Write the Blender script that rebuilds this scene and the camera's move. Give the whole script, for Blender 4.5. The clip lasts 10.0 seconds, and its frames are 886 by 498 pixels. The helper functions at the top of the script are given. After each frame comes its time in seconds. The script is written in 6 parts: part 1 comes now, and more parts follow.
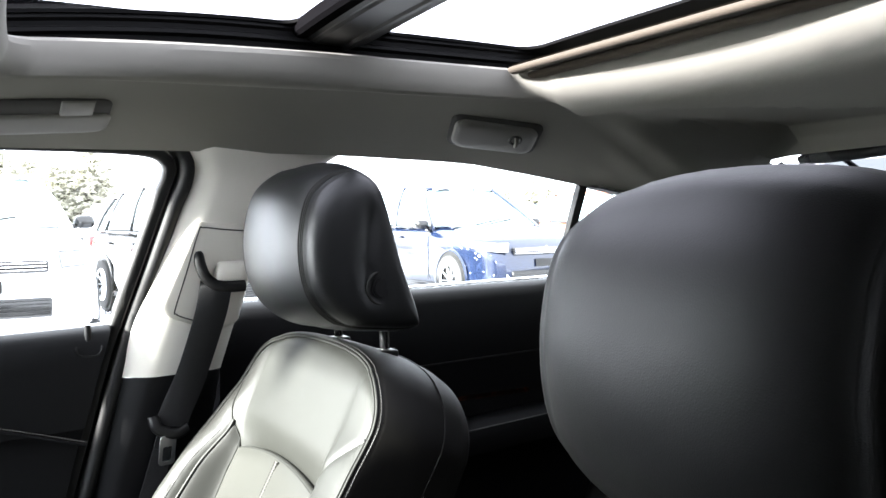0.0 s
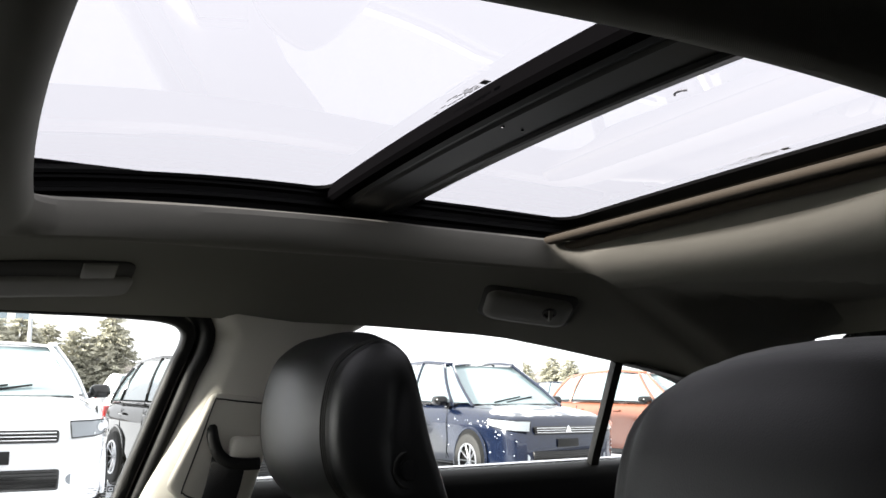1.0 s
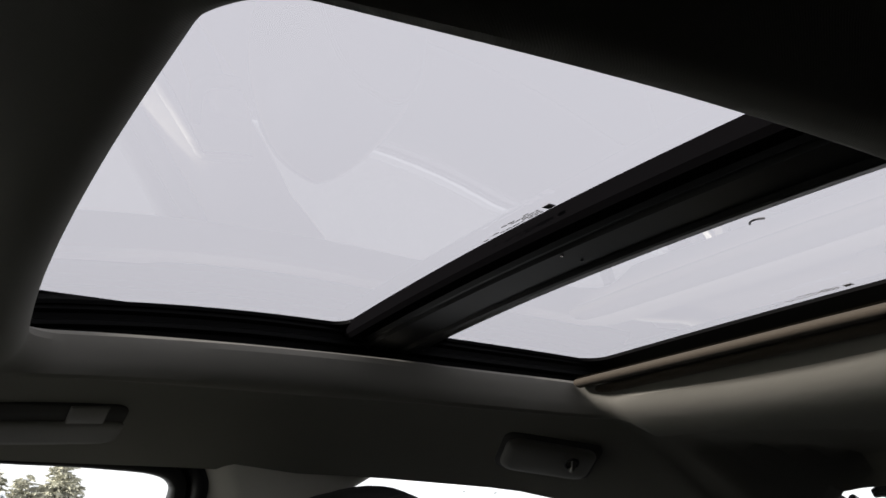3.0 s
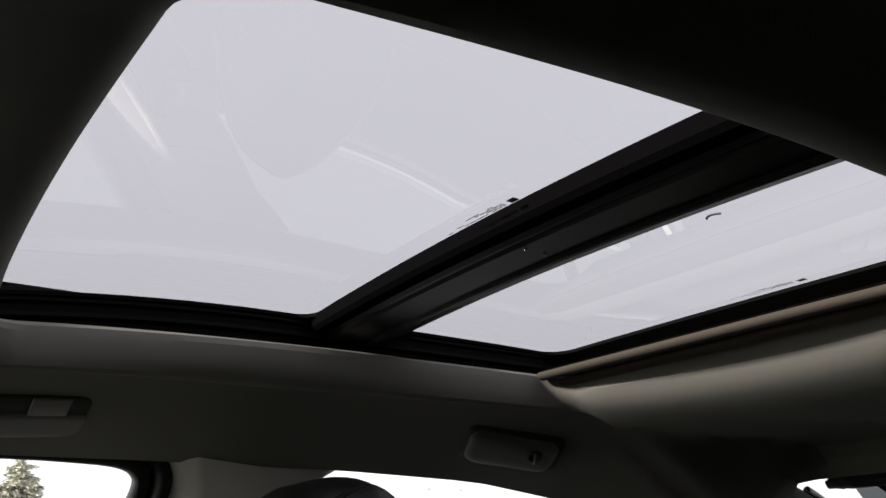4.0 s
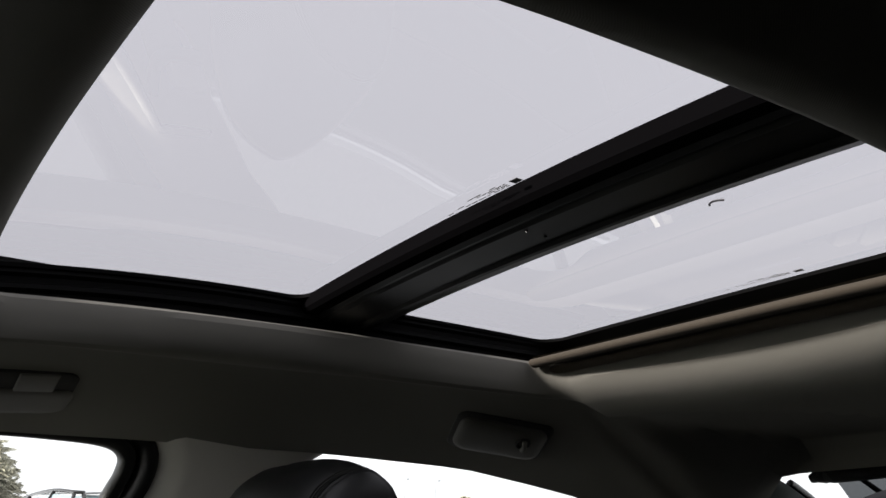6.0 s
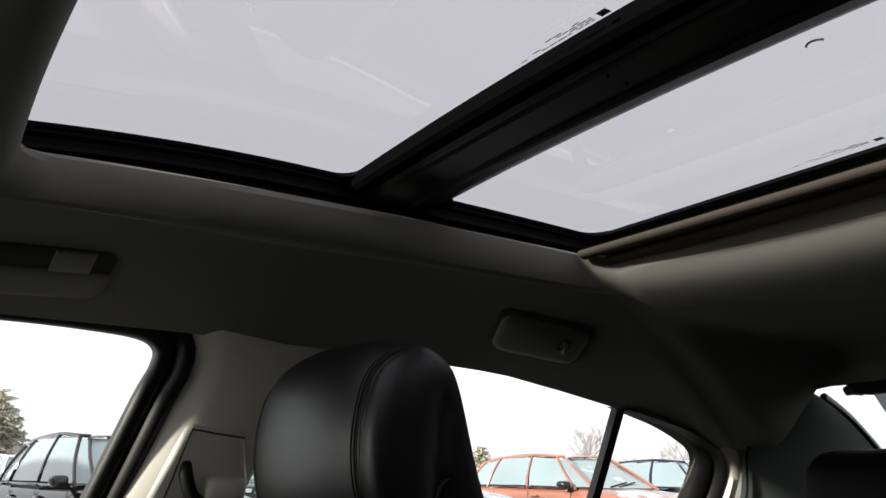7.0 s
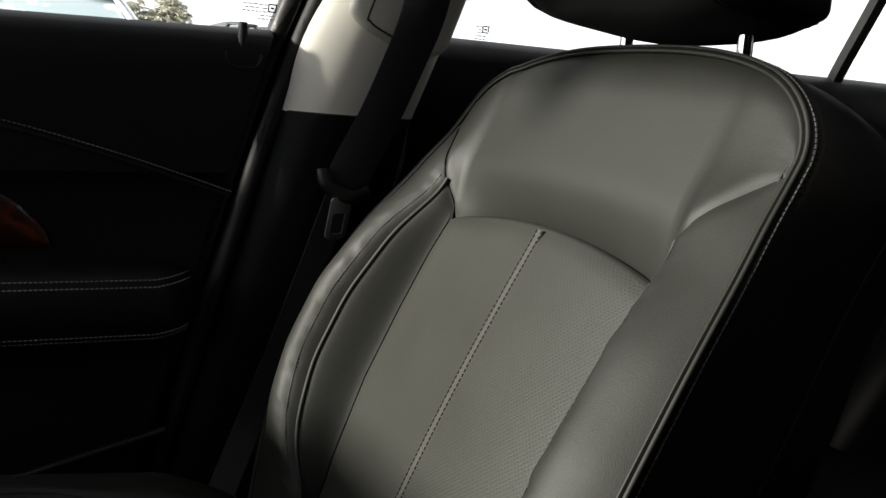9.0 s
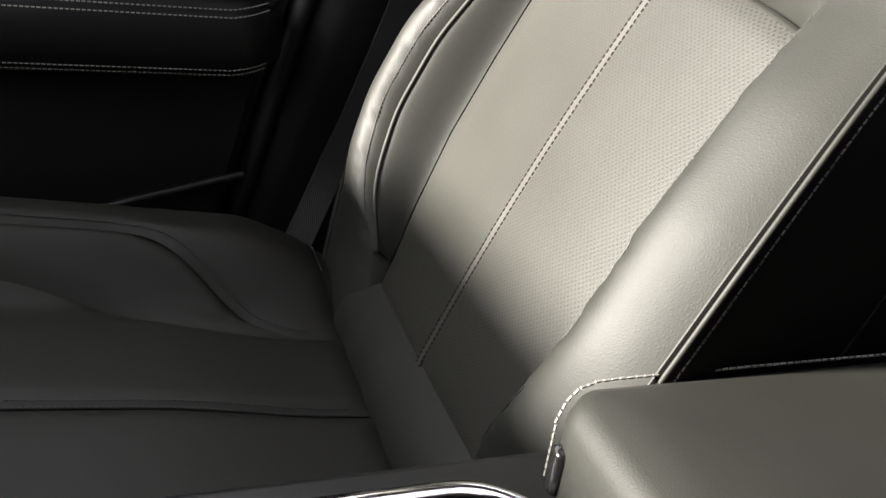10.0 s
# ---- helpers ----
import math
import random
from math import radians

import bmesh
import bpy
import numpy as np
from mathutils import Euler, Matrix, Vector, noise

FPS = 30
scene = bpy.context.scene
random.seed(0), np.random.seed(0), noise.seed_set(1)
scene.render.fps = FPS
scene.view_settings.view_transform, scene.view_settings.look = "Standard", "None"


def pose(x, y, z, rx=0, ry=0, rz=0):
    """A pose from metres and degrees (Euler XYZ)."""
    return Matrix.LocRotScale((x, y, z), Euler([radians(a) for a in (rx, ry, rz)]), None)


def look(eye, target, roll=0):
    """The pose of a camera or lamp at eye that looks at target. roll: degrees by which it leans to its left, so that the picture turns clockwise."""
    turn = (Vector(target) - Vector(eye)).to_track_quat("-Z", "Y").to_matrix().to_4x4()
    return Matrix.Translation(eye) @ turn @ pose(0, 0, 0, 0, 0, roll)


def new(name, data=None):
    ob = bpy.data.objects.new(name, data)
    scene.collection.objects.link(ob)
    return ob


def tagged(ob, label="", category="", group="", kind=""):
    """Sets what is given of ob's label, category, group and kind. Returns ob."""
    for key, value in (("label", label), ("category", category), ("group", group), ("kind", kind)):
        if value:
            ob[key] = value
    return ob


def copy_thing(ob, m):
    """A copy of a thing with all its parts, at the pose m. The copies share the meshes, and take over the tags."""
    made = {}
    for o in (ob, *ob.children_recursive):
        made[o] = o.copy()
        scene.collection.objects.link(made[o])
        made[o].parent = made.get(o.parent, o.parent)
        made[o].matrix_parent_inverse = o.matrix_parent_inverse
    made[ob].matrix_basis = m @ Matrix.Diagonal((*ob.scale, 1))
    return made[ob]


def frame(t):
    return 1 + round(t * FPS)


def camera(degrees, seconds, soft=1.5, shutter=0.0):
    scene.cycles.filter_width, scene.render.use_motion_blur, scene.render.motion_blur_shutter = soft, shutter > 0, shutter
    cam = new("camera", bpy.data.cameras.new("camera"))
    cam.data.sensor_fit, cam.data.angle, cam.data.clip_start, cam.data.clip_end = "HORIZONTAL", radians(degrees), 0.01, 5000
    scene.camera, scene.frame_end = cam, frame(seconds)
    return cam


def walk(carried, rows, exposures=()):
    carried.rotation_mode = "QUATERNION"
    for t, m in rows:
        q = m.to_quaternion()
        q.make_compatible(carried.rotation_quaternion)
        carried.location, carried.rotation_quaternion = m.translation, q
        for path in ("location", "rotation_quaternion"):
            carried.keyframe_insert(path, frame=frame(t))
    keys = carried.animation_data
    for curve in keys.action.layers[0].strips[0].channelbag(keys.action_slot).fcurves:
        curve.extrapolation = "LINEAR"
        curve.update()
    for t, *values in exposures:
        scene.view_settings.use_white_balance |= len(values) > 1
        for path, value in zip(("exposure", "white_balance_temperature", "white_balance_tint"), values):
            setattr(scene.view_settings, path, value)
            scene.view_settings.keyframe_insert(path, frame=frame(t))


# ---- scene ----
# ---- camera ----
cam = camera(55.4, 10.0, soft=1.5)
PATH = [
    (0, (0.616, -0.463, 1.183), (-1.113, 0.54, 1.111), -1.0),
    (0.5, (0.594, -0.447, 1.183), (-1.188, 0.442, 1.376), 0.8),
    (1, (0.555, -0.448, 1.182), (-1.17, 0.505, 1.523), 0.1),
    (1.5, (0.5, -0.431, 1.179), (-1.129, 0.661, 1.569), -0.7),
    (2, (0.469, -0.436, 1.174), (-1.133, 0.637, 1.705), -2.0),
    (2.5, (0.448, -0.457, 1.187), (-1.177, 0.523, 1.818), -0.7),
    (3, (0.457, -0.47, 1.193), (-1.156, 0.506, 1.862), 0.0),
    (4.5, (0.465, -0.474, 1.183), (-1.094, 0.603, 1.825), -0.6),
    (5, (0.456, -0.475, 1.183), (-1.103, 0.615, 1.8), -0.4),
    (6.5, (0.442, -0.48, 1.172), (-1.116, 0.592, 1.824), 1.0),
    (7, (0.365, -0.488, 1.119), (-1.216, 0.614, 1.654), 0.5),
    (7.5, (0.294, -0.509, 1.08), (-1.338, 0.608, 1.382), 0.7),
    (8, (0.235, -0.484, 1.044), (-1.485, 0.537, 1.039), -0.9),
    (8.5, (0.196, -0.483, 1.011), (-1.558, 0.451, 0.786), 2.9),
    (9, (0.169, -0.486, 0.981), (-1.596, 0.385, 0.626), 4.9),
    (9.5, (0.145, -0.48, 0.955), (-1.586, 0.29, 0.315), 6.2),
    (10, (0.119, -0.463, 0.936), (-1.561, 0.211, 0.085), 8.0),
]
EXPOSURES = [(0, 4.4, 6050, 10), (0.5, 3.85, 6380, 10), (1, 2.28, 6500, 10), (1.5, 1.97, 6500, 10), (2.5, 1.64, 6500, 10), (5, 1.62, 6500, 10), (7, 1.5, 6500, 10), (8, 1.18, 6500, 10), (8.5, 1.12, 6500, 10), (9, 1.8, 6500, 10), (9.5, 2.92, 6560, 15), (10, 3.66, 6560, 15)]
walk(cam, [(t, look(eye, target, roll)) for t, eye, target, roll in PATH], EXPOSURES)

# ---- light: bright winter haze, the low veiled sun ahead of the car ----
SUN_ELEV, SUN_TURN = 18.2, 6.0       # degrees above the horizon; degrees from dead ahead towards the passenger side
world = bpy.data.worlds.new("winter_sky")
scene.world = world
world.use_nodes = True
wn, wl = world.node_tree.nodes, world.node_tree.links
sky = wn.new("ShaderNodeTexSky")
sky.sky_type, sky.sun_disc = "NISHITA", False
sky.sun_elevation, sky.sun_rotation = radians(SUN_ELEV), radians(180 + SUN_TURN)
sky.air_density, sky.dust_density, sky.ozone_density = 1.0, 4.0, 1.0
grey = wn.new("ShaderNodeHueSaturation")
grey.inputs["Saturation"].default_value = 0.12
cloud = wn.new("ShaderNodeMix")
cloud.data_type = "RGBA"
cloud.inputs["Factor"].default_value = 0.55
cloud.inputs["B"].default_value = (13.0, 13.1, 13.6, 1)
wl.new(sky.outputs[0], grey.inputs["Color"])
wl.new(grey.outputs[0], cloud.inputs["A"])
wl.new(cloud.outputs["Result"], wn["Background"].inputs["Color"])
wn["Background"].inputs["Strength"].default_value = 0.06
sun = new("sun", bpy.data.lights.new("sun", "SUN"))
sun.data.energy, sun.data.angle, sun.data.color = 4.8, radians(4.6), (1.0, 0.95, 0.85)
s_el, s_tn = radians(SUN_ELEV), radians(SUN_TURN)
sun.matrix_world = look((-math.sin(s_tn) * math.cos(s_el), -math.cos(s_tn) * math.cos(s_el), math.sin(s_el)), (0, 0, 0))

# ---- materials ----


def material(name, colour, rough=0.5, metal=0.0, vary=0.15, scale=6.0, fine=300.0, bump=0.1, coat=0.0, depth=0.001, spec=0.5):
    """A plain surface with variation at two scales and a fine relief."""
    m = bpy.data.materials.new(name)
    m.use_nodes = True
    n, l = m.node_tree.nodes, m.node_tree.links
    b = n["Principled BSDF"]
    b.inputs["Metallic"].default_value = metal
    b.inputs["Coat Weight"].default_value = coat
    b.inputs["Specular IOR Level"].default_value = spec
    tc = n.new("ShaderNodeTexCoord")
    big, small = n.new("ShaderNodeTexNoise"), n.new("ShaderNodeTexNoise")
    big.inputs["Scale"].default_value, small.inputs["Scale"].default_value = scale, fine
    big.inputs["Detail"].default_value, small.inputs["Detail"].default_value = 5, 3
    for t in (big, small):
        l.new(tc.outputs["Object"], t.inputs["Vector"])
    ramp = n.new("ShaderNodeMix")
    ramp.data_type = "RGBA"
    ramp.inputs["A"].default_value = (*[c * (1 - vary) for c in colour], 1)
    ramp.inputs["B"].default_value = (*[min(1, c * (1 + vary)) for c in colour], 1)
    l.new(big.outputs["Fac"], ramp.inputs["Factor"])
    l.new(ramp.outputs["Result"], b.inputs["Base Color"])
    ro = n.new("ShaderNodeMapRange")
    ro.inputs["To Min"].default_value, ro.inputs["To Max"].default_value = max(0.02, rough * 0.85), min(1, rough * 1.15)
    l.new(big.outputs["Fac"], ro.inputs["Value"])
    l.new(ro.outputs["Result"], b.inputs["Roughness"])
    bp = n.new("ShaderNodeBump")
    bp.inputs["Strength"].default_value, bp.inputs["Distance"].default_value = bump, depth
    l.new(small.outputs["Fac"], bp.inputs["Height"])
    l.new(bp.outputs["Normal"], b.inputs["Normal"])
    m["bump"] = bp.name
    return m


def leather(name, colour, rough, perforated=False, spec=0.36):
    """Leather with a pebbled grain; with rows of small holes where asked."""
    m = material(name, colour, rough, vary=0.2, scale=9, fine=700, bump=0.16, depth=0.0008, spec=spec)
    n, l = m.node_tree.nodes, m.node_tree.links
    b, bp, tc = n["Principled BSDF"], n[m["bump"]], n["Texture Coordinate"]
    vor = n.new("ShaderNodeTexVoronoi")
    vor.feature = "DISTANCE_TO_EDGE"
    vor.inputs["Scale"].default_value = 650
    l.new(tc.outputs["Object"], vor.inputs["Vector"])
    height = vor.outputs["Distance"]
    crease = n.new("ShaderNodeTexNoise")
    crease.inputs["Scale"].default_value, crease.inputs["Detail"].default_value = 38, 4
    l.new(tc.outputs["Object"], crease.inputs["Vector"])
    add = n.new("ShaderNodeMath")
    add.operation = "MULTIPLY_ADD"
    add.inputs[1].default_value = 1.4
    l.new(crease.outputs["Fac"], add.inputs[0])
    l.new(height, add.inputs[2])
    height = add.outputs[0]
    if perforated:
        uv = n.new("ShaderNodeUVMap")
        mul = n.new("ShaderNodeVectorMath")
        mul.operation = "SCALE"
        mul.inputs["Scale"].default_value = 330
        rot = n.new("ShaderNodeVectorRotate")
        rot.rotation_type = "Z_AXIS"
        rot.inputs["Angle"].default_value = radians(45)
        l.new(uv.outputs["UV"], rot.inputs["Vector"])
        l.new(rot.outputs[0], mul.inputs[0])
        fr = n.new("ShaderNodeVectorMath")
        fr.operation = "FRACTION"
        l.new(mul.outputs[0], fr.inputs[0])
        di = n.new("ShaderNodeVectorMath")
        di.operation = "DISTANCE"
        di.inputs[1].default_value = (0.5, 0.5, 0)
        l.new(fr.outputs[0], di.inputs[0])
        hole = n.new("ShaderNodeMapRange")
        hole.inputs["From Min"].default_value, hole.inputs["From Max"].default_value = 0.19, 0.30
        l.new(di.outputs["Value"], hole.inputs["Value"])
        dark = n.new("ShaderNodeMix")
        dark.data_type = "RGBA"
        dark.inputs["A"].default_value = (0.004, 0.0038, 0.0034, 1)
        l.new(hole.outputs["Result"], dark.inputs["Factor"])
        l.new(b.inputs["Base Color"].links[0].from_socket, dark.inputs["B"])
        l.new(dark.outputs["Result"], b.inputs["Base Color"])
        m2 = n.new("ShaderNodeMath")
        m2.operation = "MULTIPLY_ADD"
        m2.inputs[1].default_value = 0.8
        l.new(hole.outputs["Result"], m2.inputs[0])
        l.new(height, m2.inputs[2])
        height = m2.outputs[0]
    l.new(height, bp.inputs["Height"])
    return m


def glass(name, tint, gloss=1.0):
    """A thin pane: clear or tinted, with mirror gloss by Fresnel."""
    m = bpy.data.materials.new(name)
    m.use_nodes = True
    n, l = m.node_tree.nodes, m.node_tree.links
    n.remove(n["Principled BSDF"])
    tr, gl, mx, lw = n.new("ShaderNodeBsdfTransparent"), n.new("ShaderNodeBsdfGlossy"), n.new("ShaderNodeMixShader"), n.new("ShaderNodeLayerWeight")
    tr.inputs["Color"].default_value = (*tint, 1)
    gl.inputs["Roughness"].default_value = 0.0
    gl.inputs["Color"].default_value = (gloss, gloss, gloss, 1)
    lw.inputs["Blend"].default_value = 0.5
    pw, ma = n.new("ShaderNodeMath"), n.new("ShaderNodeMath")
    pw.operation, ma.operation = "POWER", "MULTIPLY_ADD"
    pw.inputs[1].default_value = 4.5
    ma.inputs[1].default_value, ma.inputs[2].default_value = 0.85, 0.07
    l.new(lw.outputs["Facing"], pw.inputs[0])
    l.new(pw.outputs[0], ma.inputs[0])
    l.new(ma.outputs[0], mx.inputs["Fac"])
    l.new(tr.outputs[0], mx.inputs[1])
    l.new(gl.outputs[0], mx.inputs[2])
    l.new(mx.outputs[0], n["Material Output"].inputs["Surface"])
    return m


def woven(name, colour, rough, scale, bump):
    """A cloth with a fine weave."""
    m = material(name, colour, rough, vary=0.1, scale=5, fine=scale, bump=bump, depth=0.0008, spec=0.2)
    n, l = m.node_tree.nodes, m.node_tree.links
    m.node_tree.nodes["Principled BSDF"].inputs["Sheen Weight"].default_value = 0.03
    wv = n.new("ShaderNodeTexWave")
    wv.inputs["Scale"].default_value, wv.inputs["Distortion"].default_value = scale, 2.0
    wv.bands_direction = "DIAGONAL"
    l.new(n["Texture Coordinate"].outputs["Object"], wv.inputs["Vector"])
    l.new(wv.outputs["Fac"], n[m["bump"]].inputs["Height"])
    return m


def dusted(name, colour, rough, amount=0.5, metal=0.0, coat=0.6):
    """Car paint with wind-blown snow on what faces up."""
    m = material(name, colour, rough, metal=metal, vary=0.08, scale=2.0, fine=60, bump=0.01, coat=coat)
    n, l = m.node_tree.nodes, m.node_tree.links
    b = n["Principled BSDF"]
    ge, se, no = n.new("ShaderNodeNewGeometry"), n.new("ShaderNodeSeparateXYZ"), n.new("ShaderNodeTexNoise")
    no.inputs["Scale"].default_value, no.inputs["Detail"].default_value = 2.6, 6
    l.new(n["Texture Coordinate"].outputs["Object"], no.inputs["Vector"])
    l.new(ge.outputs["Normal"], se.inputs[0])
    su = n.new("ShaderNodeMath")
    su.operation = "MULTIPLY_ADD"
    su.inputs[1].default_value = 0.9
    l.new(no.outputs["Fac"], su.inputs[0])
    l.new(se.outputs["Z"], su.inputs[2])
    mr = n.new("ShaderNodeMapRange")
    mr.inputs["From Min"].default_value, mr.inputs["From Max"].default_value = 1.62 - 0.4 * amount, 1.78 - 0.4 * amount
    l.new(su.outputs[0], mr.inputs["Value"])
    mx = n.new("ShaderNodeMix")
    mx.data_type = "RGBA"
    mx.inputs["B"].default_value = (0.82, 0.84, 0.87, 1)
    l.new(b.inputs["Base Color"].links[0].from_socket, mx.inputs["A"])
    l.new(mr.outputs["Result"], mx.inputs["Factor"])
    l.new(mx.outputs["Result"], b.inputs["Base Color"])
    return m


def figure(m, light):
    """Burr figure: cloudy lighter patches in the wood."""
    n, l = m.node_tree.nodes, m.node_tree.links
    b = n["Principled BSDF"]
    no, ramp, mx = n.new("ShaderNodeTexNoise"), n.new("ShaderNodeMapRange"), n.new("ShaderNodeMix")
    no.inputs["Scale"].default_value, no.inputs["Detail"].default_value, no.inputs["Distortion"].default_value = 26, 5, 2.2
    l.new(n["Texture Coordinate"].outputs["Object"], no.inputs["Vector"])
    ramp.inputs["From Min"].default_value, ramp.inputs["From Max"].default_value = 0.50, 0.70
    l.new(no.outputs["Fac"], ramp.inputs["Value"])
    mx.data_type = "RGBA"
    mx.inputs["B"].default_value = (*light, 1)
    l.new(b.inputs["Base Color"].links[0].from_socket, mx.inputs["A"])
    l.new(ramp.outputs["Result"], mx.inputs["Factor"])
    l.new(mx.outputs["Result"], b.inputs["Base Color"])


LEATHER = leather("black_leather", (0.0066, 0.0067, 0.0049), 0.62, spec=0.34)
HEADLEATHER = leather("smooth_headrest_leather", (0.0048, 0.0051, 0.0050), 0.42, spec=0.5)
# headrest leather again, colour and sheen set for the light on the driver's headrest
DRIVERLEATHER = leather("driver_headrest_leather", (0.0062, 0.0062, 0.0060), 0.50, spec=0.43)
PERF = leather("perforated_leather", (0.0166, 0.0163, 0.0128), 0.50, True)
# black leather again, darkened for the shade on seat shells and rear bench
SHADELEATHER = leather("shaded_leather", (0.0046, 0.0043, 0.0038), 0.6, False, 0.10)
STRIP = leather("pale_strip_leather", (0.032, 0.030, 0.027), 0.5)
VINYL = material("black_vinyl", (0.005, 0.005, 0.0055), 0.52, spec=0.14, fine=900, bump=0.25, depth=0.0006)
PLASTIC = material("black_plastic", (0.006, 0.006, 0.006), 0.42, spec=0.3, fine=1200, bump=0.2, depth=0.0004)
RUBBER = material("black_rubber", (0.006, 0.006, 0.006), 0.5, spec=0.25, fine=500, bump=0.1)
GLOSS = material("gloss_black", (0.006, 0.006, 0.006), 0.2, vary=0.1, bump=0.02)
PRINTBLACK = material("black_ceramic_print", (0.004, 0.004, 0.004), 0.8, spec=0.05, bump=0.02)
SATIN = material("satin_dark_bar", (0.003, 0.0028, 0.0032), 0.95, spec=0.02, vary=0.2, bump=0.04)
BARPANEL = material("satin_bar_panel", (0.0085, 0.0092, 0.0092), 0.36, spec=0.42, vary=0.2, bump=0.04)
RAILBLACK = material("dull_rail_black", (0.003, 0.003, 0.003), 0.6, spec=0.08, vary=0.2, bump=0.04)
BEIGE = material("beige_trim_plastic", (0.60, 0.575, 0.51), 0.55, vary=0.05, fine=900, bump=0.18, depth=0.0006)
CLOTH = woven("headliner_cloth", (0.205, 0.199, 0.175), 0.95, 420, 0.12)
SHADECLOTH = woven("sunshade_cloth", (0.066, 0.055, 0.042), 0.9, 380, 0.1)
CPILLAR = material("grey_green_trim", (0.16, 0.175, 0.17), 0.65, vary=0.08, fine=700, bump=0.15)
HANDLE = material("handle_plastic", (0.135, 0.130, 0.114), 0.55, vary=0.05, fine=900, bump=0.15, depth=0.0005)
# near-black that paints shade into handle gaps and hook ring; also colours a seam
GAPDARK = material("gap_dark", (0.030, 0.029, 0.026), 0.8, fine=700, bump=0.1)
STITCH = material("pale_thread", (0.15, 0.145, 0.133), 0.7, vary=0.15, fine=800, bump=0.3)
DARKSTITCH = material("dark_thread", (0.015, 0.0145, 0.0135), 0.6, fine=800, bump=0.3)
WEBBING = woven("belt_webbing", (0.009, 0.009, 0.0095), 0.65, 260, 0.5)
CHROME = material("bright_chrome", (0.75, 0.75, 0.76), 0.12, metal=1.0, vary=0.05, bump=0.02)
STEEL = material("brushed_steel", (0.55, 0.55, 0.54), 0.42, metal=1.0, vary=0.1, bump=0.05)
CARPET = material("dark_carpet", (0.02, 0.02, 0.02), 0.95, fine=400, bump=0.9, depth=0.004)
WOOD = material("red_brown_wood", (0.012, 0.0035, 0.0015), 0.3, spec=0.25, vary=0.5, scale=38, bump=0.03, coat=0.5)
figure(WOOD, (0.075, 0.015, 0.004))
ROOFGLASS = glass("tinted_roof_glass", (0.458, 0.449, 0.472), 0.8)
REARGLASS = glass("rear_side_glass", (0.91, 0.93, 0.92))
SIDEGLASS = glass("side_glass", (0.95, 0.965, 0.955))
FRONTGLASS = glass("windscreen_glass", (0.86, 0.89, 0.88))
PRINT = material("grey_print", (0.16, 0.16, 0.17), 0.6, bump=0.02)
FAINTPRINT = material("faint_grey_print", (0.55, 0.55, 0.57), 0.6, bump=0.02)
OWNPAINT = material("dark_car_paint", (0.03, 0.03, 0.035), 0.25, vary=0.05, bump=0.01, coat=0.7)

# ---- builders ----


def thing(name, place, label, category, group="", kind=""):
    e = new(name)
    e.matrix_basis = pose(*place)
    e.empty_display_size = 0.1
    return tagged(e, label, category, group, kind)


def part(name, bm, mat, parent=None, label="", smooth=True):
    """Links a bmesh, in world metres, as one mesh under a thing or a part."""
    me = bpy.data.meshes.new(name)
    bmesh.ops.recalc_face_normals(bm, faces=bm.faces)
    for f in bm.faces:
        f.smooth = smooth
    bm.to_mesh(me)
    bm.free()
    me.materials.append(mat)
    ob = new(name, me)
    if parent is not None:
        ob.parent = parent
        chain, p = Matrix.Identity(4), parent
        while p is not None:
            chain = p.matrix_basis @ chain if p.parent is None else p.matrix_parent_inverse @ p.matrix_basis @ chain
            p = p.parent
        ob.matrix_parent_inverse = chain.inverted()
    if smooth:
        try:
            me.set_sharp_from_angle(angle=radians(50))
        except Exception:
            pass
    return tagged(ob, label)


def sheet(fn, nu, nv, bm=None, closed=False, uv=False):
    """A sheet of nu x nv quads of fn(u, v), u and v from 0 to 1."""
    bm = bm or bmesh.new()
    rows = [[bm.verts.new(fn(i / nu, j / nv)) for j in range(nv + 1)] for i in range(nu if closed else nu + 1)]
    lay = bm.loops.layers.uv.verify() if uv else None
    for i in range(nu):
        a, b = rows[i], rows[(i + 1) % len(rows)]
        for j in range(nv):
            f = bm.faces.new((a[j], b[j], b[j + 1], a[j + 1]))
            if uv:
                for loop in f.loops:
                    co = loop.vert.co
                    loop[lay].uv = (co.x, co.z / math.cos(REC)) if uv == "back" else (co.x, co.y)
    return bm


def box(lo, hi, bevel=0.004, seg=2, bm=None):
    """A block from corner lo to corner hi with rounded edges."""
    own = bmesh.new()
    lo, hi = Vector(lo), Vector(hi)
    bmesh.ops.create_cube(own, size=1, matrix=Matrix.LocRotScale((lo + hi) / 2, None, hi - lo))
    if bevel:
        bmesh.ops.bevel(own, geom=own.edges[:], offset=min(bevel, min(hi - lo) * 0.45), segments=seg, affect="EDGES", profile=0.5)
    if bm is None:
        return own
    merge(bm, own)
    return bm


def merge(bm, other):
    me = bpy.data.meshes.new("tmp")
    other.to_mesh(me)
    other.free()
    bm.from_mesh(me)
    bpy.data.meshes.remove(me)


